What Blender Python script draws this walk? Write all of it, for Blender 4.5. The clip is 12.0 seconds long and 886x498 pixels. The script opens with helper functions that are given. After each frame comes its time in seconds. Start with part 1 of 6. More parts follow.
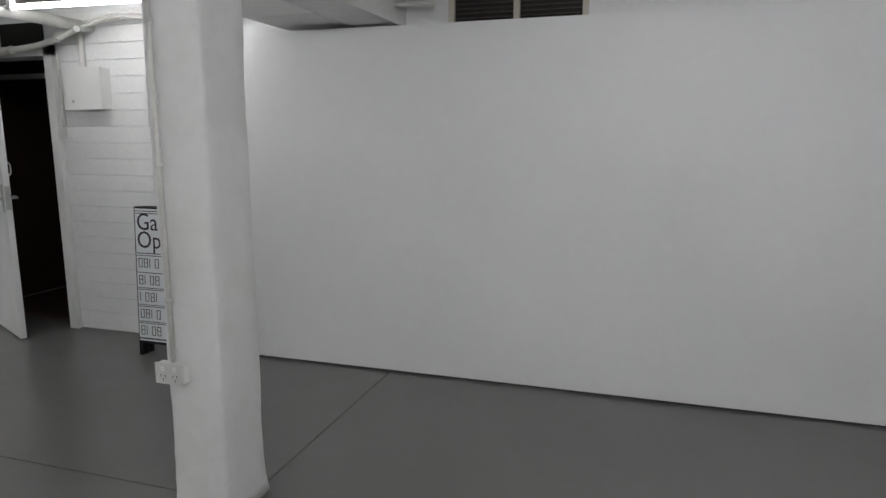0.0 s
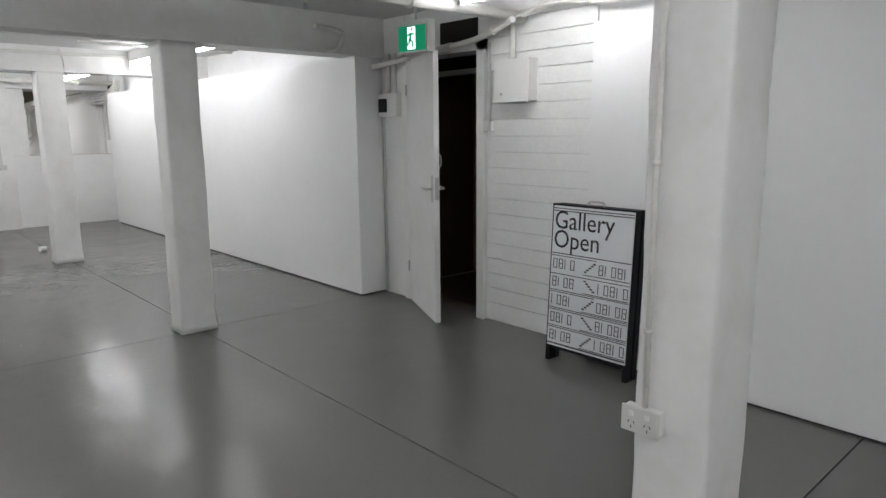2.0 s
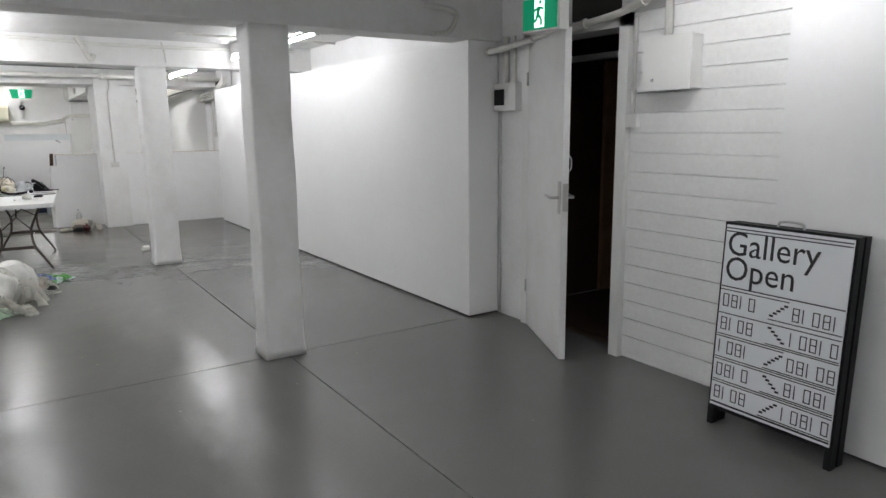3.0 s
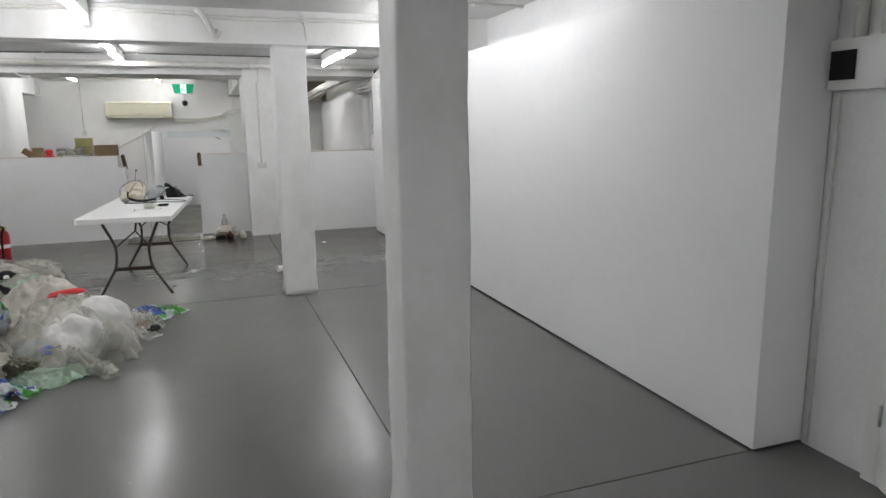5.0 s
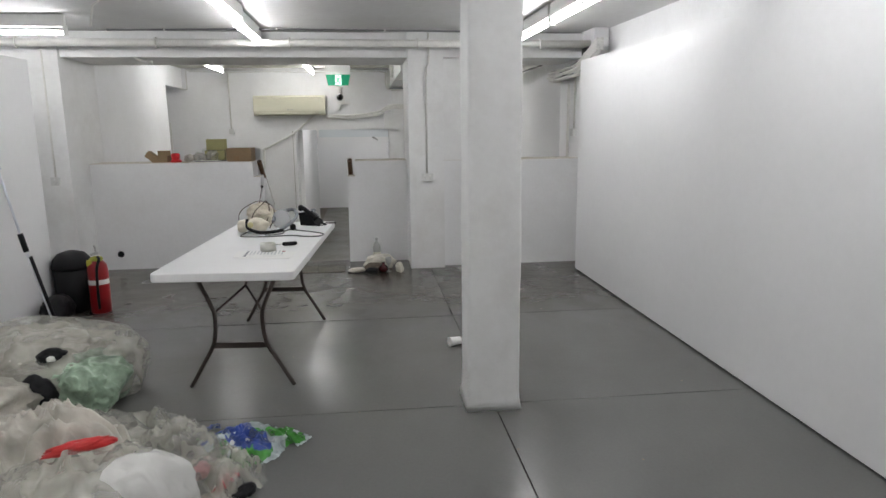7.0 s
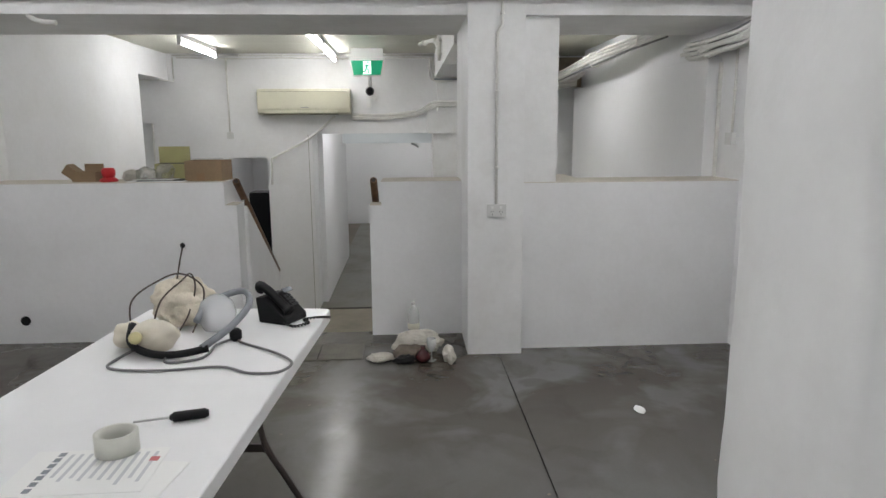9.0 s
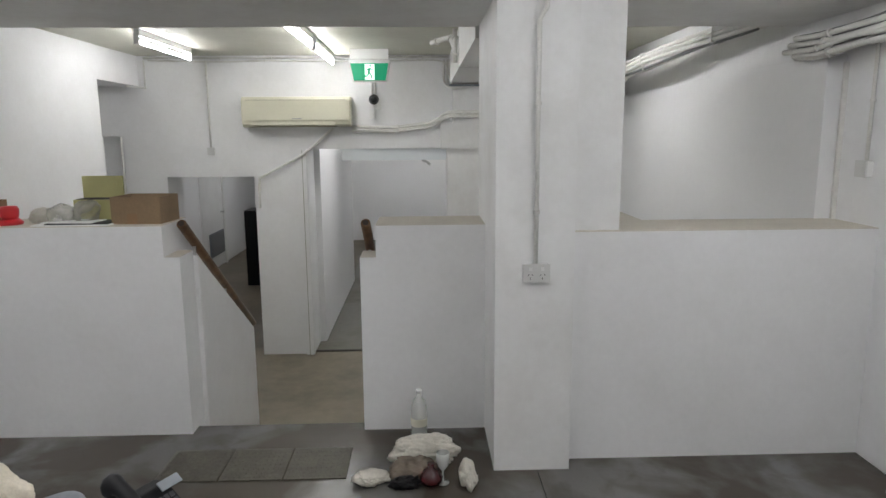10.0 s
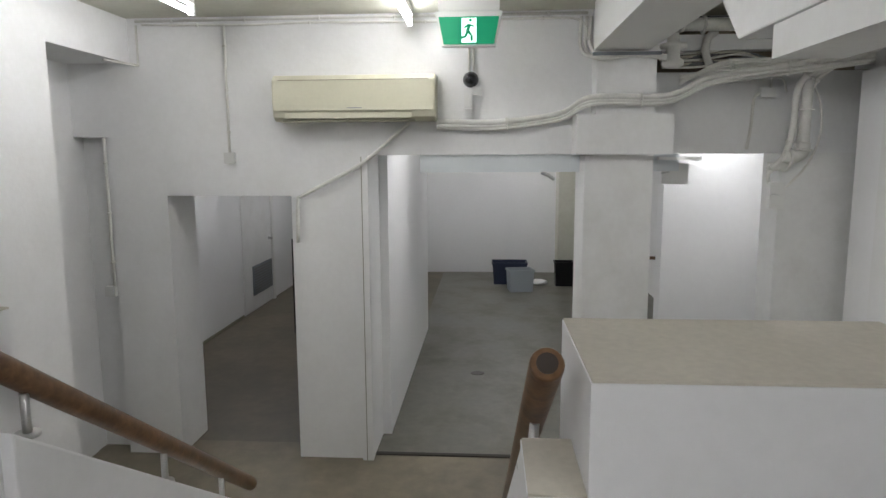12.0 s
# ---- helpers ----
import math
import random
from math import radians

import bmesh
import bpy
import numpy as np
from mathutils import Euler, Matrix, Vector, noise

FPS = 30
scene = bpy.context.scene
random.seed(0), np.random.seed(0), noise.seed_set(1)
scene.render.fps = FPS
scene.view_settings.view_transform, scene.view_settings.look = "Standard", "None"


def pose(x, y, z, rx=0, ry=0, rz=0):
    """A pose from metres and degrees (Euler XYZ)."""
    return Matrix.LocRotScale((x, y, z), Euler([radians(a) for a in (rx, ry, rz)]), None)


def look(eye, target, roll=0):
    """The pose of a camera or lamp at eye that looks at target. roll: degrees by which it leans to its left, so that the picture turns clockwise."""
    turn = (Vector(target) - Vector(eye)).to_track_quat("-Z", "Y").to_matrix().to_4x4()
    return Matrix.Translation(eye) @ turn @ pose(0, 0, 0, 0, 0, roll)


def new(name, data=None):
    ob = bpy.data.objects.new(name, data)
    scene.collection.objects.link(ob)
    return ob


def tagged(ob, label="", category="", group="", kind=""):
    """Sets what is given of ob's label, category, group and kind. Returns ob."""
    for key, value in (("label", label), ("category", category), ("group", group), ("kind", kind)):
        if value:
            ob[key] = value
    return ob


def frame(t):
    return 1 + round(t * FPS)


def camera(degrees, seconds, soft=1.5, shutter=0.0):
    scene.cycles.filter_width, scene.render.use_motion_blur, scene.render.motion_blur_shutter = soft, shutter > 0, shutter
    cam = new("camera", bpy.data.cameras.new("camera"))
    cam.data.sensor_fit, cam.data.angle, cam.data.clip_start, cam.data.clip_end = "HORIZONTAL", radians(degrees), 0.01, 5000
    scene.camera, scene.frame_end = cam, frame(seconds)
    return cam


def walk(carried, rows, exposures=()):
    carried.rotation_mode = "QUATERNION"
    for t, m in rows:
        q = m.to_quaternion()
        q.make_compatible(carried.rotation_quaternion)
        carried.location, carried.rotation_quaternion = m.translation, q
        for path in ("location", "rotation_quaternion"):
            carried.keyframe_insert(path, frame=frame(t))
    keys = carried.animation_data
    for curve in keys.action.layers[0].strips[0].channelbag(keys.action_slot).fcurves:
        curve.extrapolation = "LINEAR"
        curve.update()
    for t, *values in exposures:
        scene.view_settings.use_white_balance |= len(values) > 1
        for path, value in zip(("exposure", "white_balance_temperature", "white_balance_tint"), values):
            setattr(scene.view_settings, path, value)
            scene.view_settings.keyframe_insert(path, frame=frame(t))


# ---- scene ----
cam = camera(67.9, 12.0)
PATH = [
    (0, (1.957, -0.27, 1.482), (1.356, 1.606, 1.14), -0.1),
    (0.5, (1.901, -0.264, 1.48), (0.994, 1.485, 1.136), -0.2),
    (1, (1.767, -0.236, 1.475), (0.619, 1.365, 1.128), -0.1),
    (1.5, (1.522, -0.16, 1.487), (0.211, 1.308, 1.136), -0.2),
    (2, (1.244, -0.035, 1.471), (-0.212, 1.29, 1.116), -0.5),
    (2.5, (0.893, 0.175, 1.482), (-0.694, 1.338, 1.12), -0.5),
    (2.7, (0.747, 0.26, 1.474), (-0.867, 1.385, 1.11), -0.6),
    (4.3, (-0.616, 0.979, 1.477), (-2.365, 1.878, 1.115), -0.4),
    (4.5, (-0.829, 1.001, 1.476), (-2.6, 1.854, 1.11), -0.5),
    (5, (-1.415, 1.096, 1.472), (-3.268, 1.754, 1.102), -0.8),
    (5.5, (-2.051, 1.108, 1.467), (-3.951, 1.616, 1.1), -0.6),
    (6, (-2.704, 1.149, 1.468), (-4.631, 1.539, 1.101), -0.7),
    (6.5, (-3.335, 1.151, 1.488), (-5.278, 1.441, 1.117), -0.6),
    (7, (-3.984, 1.179, 1.506), (-5.936, 1.405, 1.132), -0.6),
    (7.2, (-4.255, 1.207, 1.523), (-6.208, 1.397, 1.139), -0.9),
    (8.8, (-6.357, 1.178, 1.522), (-8.318, 1.305, 1.154), -0.4),
    (9, (-6.633, 1.245, 1.475), (-8.598, 1.351, 1.117), -0.4),
    (9.5, (-7.267, 1.275, 1.502), (-9.233, 1.36, 1.146), -0.5),
    (10, (-7.907, 1.306, 1.576), (-9.877, 1.367, 1.233), -0.4),
    (10.5, (-8.575, 1.291, 1.615), (-10.549, 1.331, 1.296), -0.4),
    (11, (-9.193, 1.19, 1.611), (-11.171, 1.196, 1.316), -0.3),
    (11.5, (-9.799, 1.076, 1.532), (-11.778, 1.007, 1.253), -0.3),
    (12, (-10.408, 0.922, 1.42), (-12.383, 0.787, 1.141), -0.3),
]
walk(cam, [(t, look(eye, target, roll)) for t, eye, target, roll in PATH], [(0, 0.14), (0.5, 0.28), (1.0, 0.34), (2.5, 0.38), (4.5, 0.26), (6.5, 0.04), (9.0, 0.1), (10.5, 0.08), (12.0, 0.10)])

# ---- light and exposure ----


world = bpy.data.worlds.new("world")
scene.world = world
world.use_nodes = True
world.node_tree.nodes["Background"].inputs[0].default_value = (0.5, 0.55, 0.6, 1)
world.node_tree.nodes["Background"].inputs[1].default_value = 0.02
TUBE_STRENGTH = 44.0

# ---- materials ----


def mat(name, color, rough=0.6, metal=0.0, var=0.0, scale=3.0, fine=0.0, fine_scale=60.0, bump=0.0,
        bump_scale=40.0, stain=None, stain_amount=0.0, stain_scale=1.2, stain_soft=0.15, emit=0.0, alpha=1.0, transmission=0.0,
        rough_var=0.0, coat=0.0, crease=0.0, crease_scale=7.0, alpha_low=None):
    """A surface with large and fine variation of its colour, stains and relief."""
    m = bpy.data.materials.new(name)
    m.use_nodes = True
    nt = m.node_tree
    n, link = nt.nodes, nt.links
    b = n["Principled BSDF"]
    b.inputs["Base Color"].default_value = (*color, 1)
    b.inputs["Roughness"].default_value = rough
    b.inputs["Metallic"].default_value = metal
    b.inputs["Alpha"].default_value = alpha
    b.inputs["Transmission Weight"].default_value = transmission
    b.inputs["Coat Weight"].default_value = coat
    if emit:
        b.inputs["Emission Color"].default_value = (*color, 1)
        b.inputs["Emission Strength"].default_value = emit
    if not (crease or var or fine or bump or stain_amount or rough_var):
        return m
    geo = n.new("ShaderNodeNewGeometry")

    def noise_tex(sc, detail=4.0, rough_=0.55):
        t = n.new("ShaderNodeTexNoise")
        t.inputs["Scale"].default_value = sc
        t.inputs["Detail"].default_value = detail
        t.inputs["Roughness"].default_value = rough_
        link.new(geo.outputs["Position"], t.inputs["Vector"])
        return t

    def ramp(src, lo, hi, a, c):
        r = n.new("ShaderNodeMapRange")
        for i, v in zip((1, 2, 3, 4), (lo, hi, a, c)):
            r.inputs[i].default_value = v
        link.new(src, r.inputs[0])
        return r.outputs[0]

    col = None
    big = noise_tex(scale)
    f1 = ramp(big.outputs["Fac"], 0.3, 0.7, 1 - var, 1 + var * 0.6)
    small = noise_tex(fine_scale, 3.0)
    f2 = ramp(small.outputs["Fac"], 0.3, 0.7, 1 - fine, 1 + fine)
    mul = n.new("ShaderNodeMath")
    mul.operation = "MULTIPLY"
    link.new(f1, mul.inputs[0])
    link.new(f2, mul.inputs[1])
    sc_ = n.new("ShaderNodeVectorMath")
    sc_.operation = "SCALE"
    sc_.inputs[0].default_value = color
    link.new(mul.outputs[0], sc_.inputs["Scale"])
    col = sc_.outputs[0]
    if stain_amount:
        s = noise_tex(stain_scale, 7.0, 0.65)
        fs = ramp(s.outputs["Fac"], 0.60 - stain_soft, 0.60 + stain_soft, 0.0, stain_amount)
        mx = n.new("ShaderNodeMix")
        mx.data_type = "RGBA"
        link.new(fs, mx.inputs[0])
        link.new(col, mx.inputs[6])
        mx.inputs[7].default_value = (*stain, 1)
        col = mx.outputs[2]
    link.new(col, b.inputs["Base Color"])
    if rough_var:
        link.new(ramp(big.outputs["Fac"], 0.3, 0.7, rough - rough_var, rough + rough_var), b.inputs["Roughness"])
    if bump:
        h = noise_tex(bump_scale, 5.0)
        h2 = noise_tex(bump_scale * 0.12, 3.0)
        add = n.new("ShaderNodeMath")
        add.operation = "MULTIPLY_ADD"
        link.new(h2.outputs["Fac"], add.inputs[0])
        add.inputs[1].default_value = 3.0
        link.new(h.outputs["Fac"], add.inputs[2])
        bp = n.new("ShaderNodeBump")
        bp.inputs["Strength"].default_value = 0.6
        bp.inputs["Distance"].default_value = bump
        link.new(add.outputs[0], bp.inputs["Height"])
        link.new(bp.outputs[0], b.inputs["Normal"])
    if crease:
        # sharp ridges of crumpled film at three sizes
        total = None
        warp = noise_tex(crease_scale * 0.7, 2.0)
        shift = n.new("ShaderNodeVectorMath")
        shift.operation = "MULTIPLY_ADD"
        link.new(warp.outputs["Color"], shift.inputs[0])
        shift.inputs[1].default_value = (0.45, 0.45, 0.45)
        link.new(geo.outputs["Position"], shift.inputs[2])
        for sc2, w in ((crease_scale, 1.0), (crease_scale * 2.6, 0.22)):
            cells = n.new("ShaderNodeTexVoronoi")
            cells.feature = "SMOOTH_F1"
            cells.inputs["Smoothness"].default_value = 0.25
            cells.inputs["Scale"].default_value = sc2
            link.new(shift.outputs[0], cells.inputs["Vector"])
            ma = n.new("ShaderNodeMath")
            ma.operation = "MULTIPLY_ADD"
            link.new(cells.outputs["Distance"], ma.inputs[0])
            ma.inputs[1].default_value = w
            if total:
                link.new(total, ma.inputs[2])
            else:
                ma.inputs[2].default_value = 0.0
            total = ma.outputs[0]
        bp = n.new("ShaderNodeBump")
        bp.inputs["Strength"].default_value = 1.0
        bp.inputs["Distance"].default_value = crease
        link.new(total, bp.inputs["Height"])
        link.new(bp.outputs[0], b.inputs["Normal"])
        if alpha_low is not None:
            link.new(ramp(total, 0.35, 0.95, alpha_low, alpha), b.inputs["Alpha"])
    return m


WHITE = mat("painted_masonry", (0.82, 0.82, 0.82), 0.5, var=0.04, scale=1.1, fine=0.015, fine_scale=30, bump=0.0014,
            bump_scale=45, stain=(0.55, 0.53, 0.48), stain_amount=0.18, stain_scale=2.3)
PANEL = mat("painted_board", (0.82, 0.82, 0.82), 0.5, var=0.025, scale=0.9, fine=0.01, fine_scale=20, bump=0.0008,
            bump_scale=70)
CONC_PAINT = mat("painted_concrete", (0.80, 0.80, 0.79), 0.5, var=0.05, scale=1.6, fine=0.015, fine_scale=24,
                 bump=0.0022, bump_scale=22, stain=(0.45, 0.42, 0.37), stain_amount=0.25, stain_scale=3.1)
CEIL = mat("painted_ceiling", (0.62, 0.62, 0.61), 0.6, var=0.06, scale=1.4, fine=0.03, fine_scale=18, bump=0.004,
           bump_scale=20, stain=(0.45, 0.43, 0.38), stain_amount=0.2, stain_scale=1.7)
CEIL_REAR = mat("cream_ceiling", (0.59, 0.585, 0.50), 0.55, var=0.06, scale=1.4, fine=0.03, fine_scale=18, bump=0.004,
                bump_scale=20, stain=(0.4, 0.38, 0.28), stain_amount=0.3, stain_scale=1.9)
LEDGE = mat("dusty_ledge", (0.60, 0.56, 0.48), 0.7, var=0.08, scale=3, fine=0.05, fine_scale=60, bump=0.002)
FLOOR = mat("grey_floor_paint", (0.150, 0.150, 0.147), 0.235, var=0.07, scale=0.6, fine=0.03, fine_scale=60, rough_var=0.05,
            stain=(0.100, 0.090, 0.074), stain_amount=0.35, stain_scale=0.5, stain_soft=0.3)
RAW = mat("bare_concrete", (0.205, 0.175, 0.125), 0.5, var=0.28, scale=0.9, fine=0.10, fine_scale=9, bump=0.001,
          bump_scale=40, stain=(0.085, 0.070, 0.048), stain_amount=0.9, stain_scale=1.1, stain_soft=0.13)
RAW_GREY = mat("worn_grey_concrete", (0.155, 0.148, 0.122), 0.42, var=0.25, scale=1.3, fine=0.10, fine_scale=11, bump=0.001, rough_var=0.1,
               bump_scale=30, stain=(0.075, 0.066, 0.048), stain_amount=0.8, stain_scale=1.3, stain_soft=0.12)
# the bare concrete again in darker tones
RAW_BACK = mat("darker_bare_concrete", (0.14, 0.115, 0.082), 0.5, var=0.25, scale=0.9, fine=0.10, fine_scale=9, bump=0.001,
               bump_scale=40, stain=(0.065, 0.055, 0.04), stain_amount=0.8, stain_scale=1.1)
JOINT = mat("joint_filler", (0.05, 0.045, 0.04), 0.9)
# near-black for shade in gaps and openings, and for the high window's pane
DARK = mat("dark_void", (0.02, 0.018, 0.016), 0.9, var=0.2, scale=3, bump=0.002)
TUBE = mat("fluorescent_tube", (0.975, 0.976, 1.0), 0.3, emit=TUBE_STRENGTH)
ENAMEL = mat("white_enamel", (0.78, 0.78, 0.76), 0.35, var=0.03)
PIPE = mat("painted_pipe", (0.72, 0.71, 0.67), 0.5, var=0.08, scale=9, fine=0.04, bump=0.001)
BLACK = mat("black_plastic", (0.007, 0.007, 0.008), 0.5, var=0.1, scale=20)
BLACK.node_tree.nodes["Principled BSDF"].inputs["Specular IOR Level"].default_value = 0.22
WOOD = mat("handrail_wood", (0.165, 0.085, 0.036), 0.33, var=0.3, scale=14, fine=0.2, fine_scale=80, bump=0.001, stain=(0.035, 0.016, 0.008), stain_amount=0.8, stain_scale=9)
PLASTIC = mat("table_plastic", (0.78, 0.78, 0.78), 0.42, var=0.02, scale=6, bump=0.0006, bump_scale=180)
STEEL_DK = mat("brown_steel", (0.055, 0.042, 0.036), 0.42, metal=0.3, var=0.1, scale=30)
CHROME = mat("satin_steel", (0.55, 0.55, 0.54), 0.3, metal=1.0, var=0.05, scale=20)



def floor_gloss(m):
    """Worn gloss of the floor paint: scuffed dull patches, fine scratches, a slightly uneven surface."""
    n, link = m.node_tree.nodes, m.node_tree.links
    p = n["Principled BSDF"]
    geo = [x for x in n if x.type == "NEW_GEOMETRY"][0]

    def tex(scale, detail, distortion=0.0):
        t = n.new("ShaderNodeTexNoise")
        t.inputs["Scale"].default_value, t.inputs["Detail"].default_value, t.inputs["Distortion"].default_value = scale, detail, distortion
        link.new(geo.outputs["Position"], t.inputs["Vector"])
        return t.outputs["Fac"]

    def rng(src, lo, hi, a, b):
        q = n.new("ShaderNodeMapRange")
        for i, v in zip((1, 2, 3, 4), (lo, hi, a, b)):
            q.inputs[i].default_value = v
        link.new(src, q.inputs[0])
        return q.outputs[0]

    p.inputs["Specular IOR Level"].default_value = 0.36
    add = n.new("ShaderNodeMath")
    add.operation = "ADD"
    link.new(rng(tex(1.9, 2.5, 0.5), 0.30, 0.70, 0.195, 0.24), add.inputs[0])
    link.new(rng(tex(9.0, 2.0), 0.25, 0.75, 0.0, 0.02), add.inputs[1])
    link.new(add.outputs[0], p.inputs["Roughness"])
    wave = n.new("ShaderNodeBump")
    wave.inputs["Strength"].default_value, wave.inputs["Distance"].default_value = 1.0, 0.011
    link.new(tex(2.6, 3.0), wave.inputs["Height"])
    grain = n.new("ShaderNodeBump")
    grain.inputs["Strength"].default_value, grain.inputs["Distance"].default_value = 0.3, 0.0003
    link.new(tex(70.0, 4.0), grain.inputs["Height"])
    link.new(wave.outputs[0], grain.inputs["Normal"])
    link.new(grain.outputs[0], p.inputs["Normal"])


def floor_dirt(m):
    """Brown dried-water dirt on the painted floor towards the low walls."""
    n, link = m.node_tree.nodes, m.node_tree.links
    p = n["Principled BSDF"]
    src = p.inputs["Base Color"].links[0].from_socket
    geo = [x for x in n if x.type == "NEW_GEOMETRY"][0]
    sep = n.new("ShaderNodeSeparateXYZ")
    link.new(geo.outputs["Position"], sep.inputs[0])
    for sc2, lo, hi, x_lo, x_hi, amount, colour in ((0.9, 0.30, 0.62, -6.8, -9.4, 0.65, (0.098, 0.090, 0.076)), (1.7, 0.42, 0.54, -8.9, -10.3, 0.85, (0.055, 0.042, 0.029)), (5.0, 0.52, 0.70, -8.9, -10.8, 0.6, (0.075, 0.062, 0.048)), (3.2, 0.56, 0.64, -8.6, -10.2, 0.35, (0.055, 0.045, 0.035))):
        t_, r1, r2, mu, mx = (n.new(k) for k in ("ShaderNodeTexNoise", "ShaderNodeMapRange", "ShaderNodeMapRange", "ShaderNodeMath", "ShaderNodeMix"))
        t_.inputs["Scale"].default_value, t_.inputs["Detail"].default_value, t_.inputs["Distortion"].default_value = sc2, 5, 0.6
        link.new(geo.outputs["Position"], t_.inputs["Vector"])
        r1.inputs[1].default_value, r1.inputs[2].default_value = lo, hi
        link.new(t_.outputs["Fac"], r1.inputs[0])
        r2.inputs[1].default_value, r2.inputs[2].default_value, r2.inputs[4].default_value = x_lo, x_hi, amount
        link.new(sep.outputs[0], r2.inputs[0])
        mu.operation = "MULTIPLY"
        link.new(r1.outputs[0], mu.inputs[0])
        link.new(r2.outputs[0], mu.inputs[1])
        mx.data_type = "RGBA"
        link.new(mu.outputs[0], mx.inputs[0])
        link.new(src, mx.inputs[6])
        mx.inputs[7].default_value = (*colour, 1)
        src = mx.outputs[2]
    link.new(src, p.inputs["Base Color"])


floor_gloss(FLOOR)
floor_dirt(FLOOR)

# ---- mesh helpers ----


def bm_box(bm, x0, x1, y0, y1, z0, z1, m=None, mi=0):
    """Add a box; m moves it."""
    c = [(x, y, z) for z in (z0, z1) for x, y in ((x0, y0), (x1, y0), (x1, y1), (x0, y1))]
    v = [bm.verts.new(m @ Vector(p) if m else p) for p in c]
    fs = []
    for q in ((0, 3, 2, 1), (4, 5, 6, 7), (0, 1, 5, 4), (1, 2, 6, 5), (2, 3, 7, 6), (3, 0, 4, 7)):
        f = bm.faces.new([v[i] for i in q])
        f.material_index = mi
        fs.append(f)
    return fs


def mesh_of(name, bm, materials, bevel=0.0, segments=2, smooth=False):
    if bevel:
        bmesh.ops.bevel(bm, geom=[e for e in bm.edges if e.calc_face_angle(0) > 0.6], offset=bevel, segments=segments,
                        affect="EDGES", profile=0.6)
    me = bpy.data.meshes.new(name)
    bm.normal_update()
    bm.to_mesh(me)
    bm.free()
    for m in materials if isinstance(materials, (list, tuple)) else [materials]:
        me.materials.append(m)
    if smooth:
        for p in me.polygons:
            p.use_smooth = True
    return me


def part(name, bm, material, parent=None, label="", bevel=0.0, segments=2, smooth=False):
    """Links a bmesh as one mesh object, under parent if there is one."""
    ob = new(name, mesh_of(name, bm, material, bevel, segments, smooth))
    if parent:
        ob.parent = parent
    if label:
        ob["label"] = label
    return ob


def empty(name, m, label, category, group=""):
    ob = new(name)
    ob.matrix_world = m
    return tagged(ob, label, category, group)


def structure(name, boxes, material, label="", category="", bevel=0.006):
    """A piece of the setting from boxes (x0, x1, y0, y1, z0, z1)."""
    bm = bmesh.new()
    for b in boxes:
        x0, x1, y0, y1, z0, z1 = b
        bm_box(bm, min(x0, x1), max(x0, x1), min(y0, y1), max(y0, y1), min(z0, z1), max(z0, z1))
    return tagged(part(name, bm, material, bevel=bevel), label, category, kind="structure")


def bm_tube(bm, pts, r, sides=10, cap=True, mi=0):
    """Add a round tube along the points; r: a radius or one for each point."""
    pts = [Vector(p) for p in pts]
    rs = r if isinstance(r, (list, tuple)) else [r] * len(pts)
    rings, side = [], None
    for i, p in enumerate(pts):
        d = (pts[min(i + 1, len(pts) - 1)] - pts[max(i - 1, 0)]).normalized()
        if side is None:
            side = d.orthogonal().normalized()
        side = (side - d * side.dot(d)).normalized()
        up = d.cross(side)
        rings.append([bm.verts.new(p + (side * math.cos(a) + up * math.sin(a)) * rs[i])
                      for a in (2 * math.pi * k / sides for k in range(sides))])
    for a, b in zip(rings, rings[1:]):
        for k in range(sides):
            f = bm.faces.new((a[k], a[(k + 1) % sides], b[(k + 1) % sides], b[k]))
            f.smooth = True
            f.material_index = mi
    if cap:
        for ring, flip in ((rings[0], True), (rings[-1], False)):
            f = bm.faces.new(ring[::-1] if flip else ring)
            f.material_index = mi
    return rings


def curve_pts(pts, n=8):
    """A smooth line through the points."""
    p = [Vector(q) for q in pts]
    p = [p[0] * 2 - p[1]] + p + [p[-1] * 2 - p[-2]]
    out = []
    for i in range(1, len(p) - 2):
        for k in range(n):
            t = k / n
            out.append(0.5 * (2 * p[i] + (p[i + 1] - p[i - 1]) * t + (2 * p[i - 1] - 5 * p[i] + 4 * p[i + 1] - p[i + 2]) * t * t
                              + (3 * p[i] - p[i - 1] - 3 * p[i + 1] + p[i + 2]) * t ** 3))
    out.append(p[-2])
    return out


# ---- the large structure ----
CEILING = 2.42
LOW = -0.88
WALL_X = -15.15   # face of the wall with the air conditioner

gallery_floor = structure("floor", [(-11.36, 5.2, -2.6, 3.72, -0.22, -0.012)], JOINT, "grey painted concrete floor with saw-cut joints", "floor", 0)
FX, FY, GAP = (-11.36, -9.005, -7.305, -3.56, 0.42, 5.2), (-2.6, 1.835, 3.72), 0.004
for xa, xb in zip(FX, FX[1:]):
    for ya, yb in zip(FY, FY[1:]):
        bm = bmesh.new()
        bm_box(bm, xa + (GAP if xa > -11.3 else 0), xb - (GAP if xb < 5 else 0), ya + (GAP if ya > -2 else 0), yb - (GAP if yb < 3 else 0), -0.012, 0.0)
        part("slab", bm, FLOOR, gallery_floor)
structure("floor", [(-15.4, -11.36, -6.0, 0.05, LOW - 0.2, LOW), (-15.21, -11.36, 0.05, 5.0, LOW - 0.2, LOW), (-16.6, -15.4, -0.45, -0.05, LOW - 0.2, LOW)], RAW, "bare stained concrete floor of the lower room", "floor", 0)
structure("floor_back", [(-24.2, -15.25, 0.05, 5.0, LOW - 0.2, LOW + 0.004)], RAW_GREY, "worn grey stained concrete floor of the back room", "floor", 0)
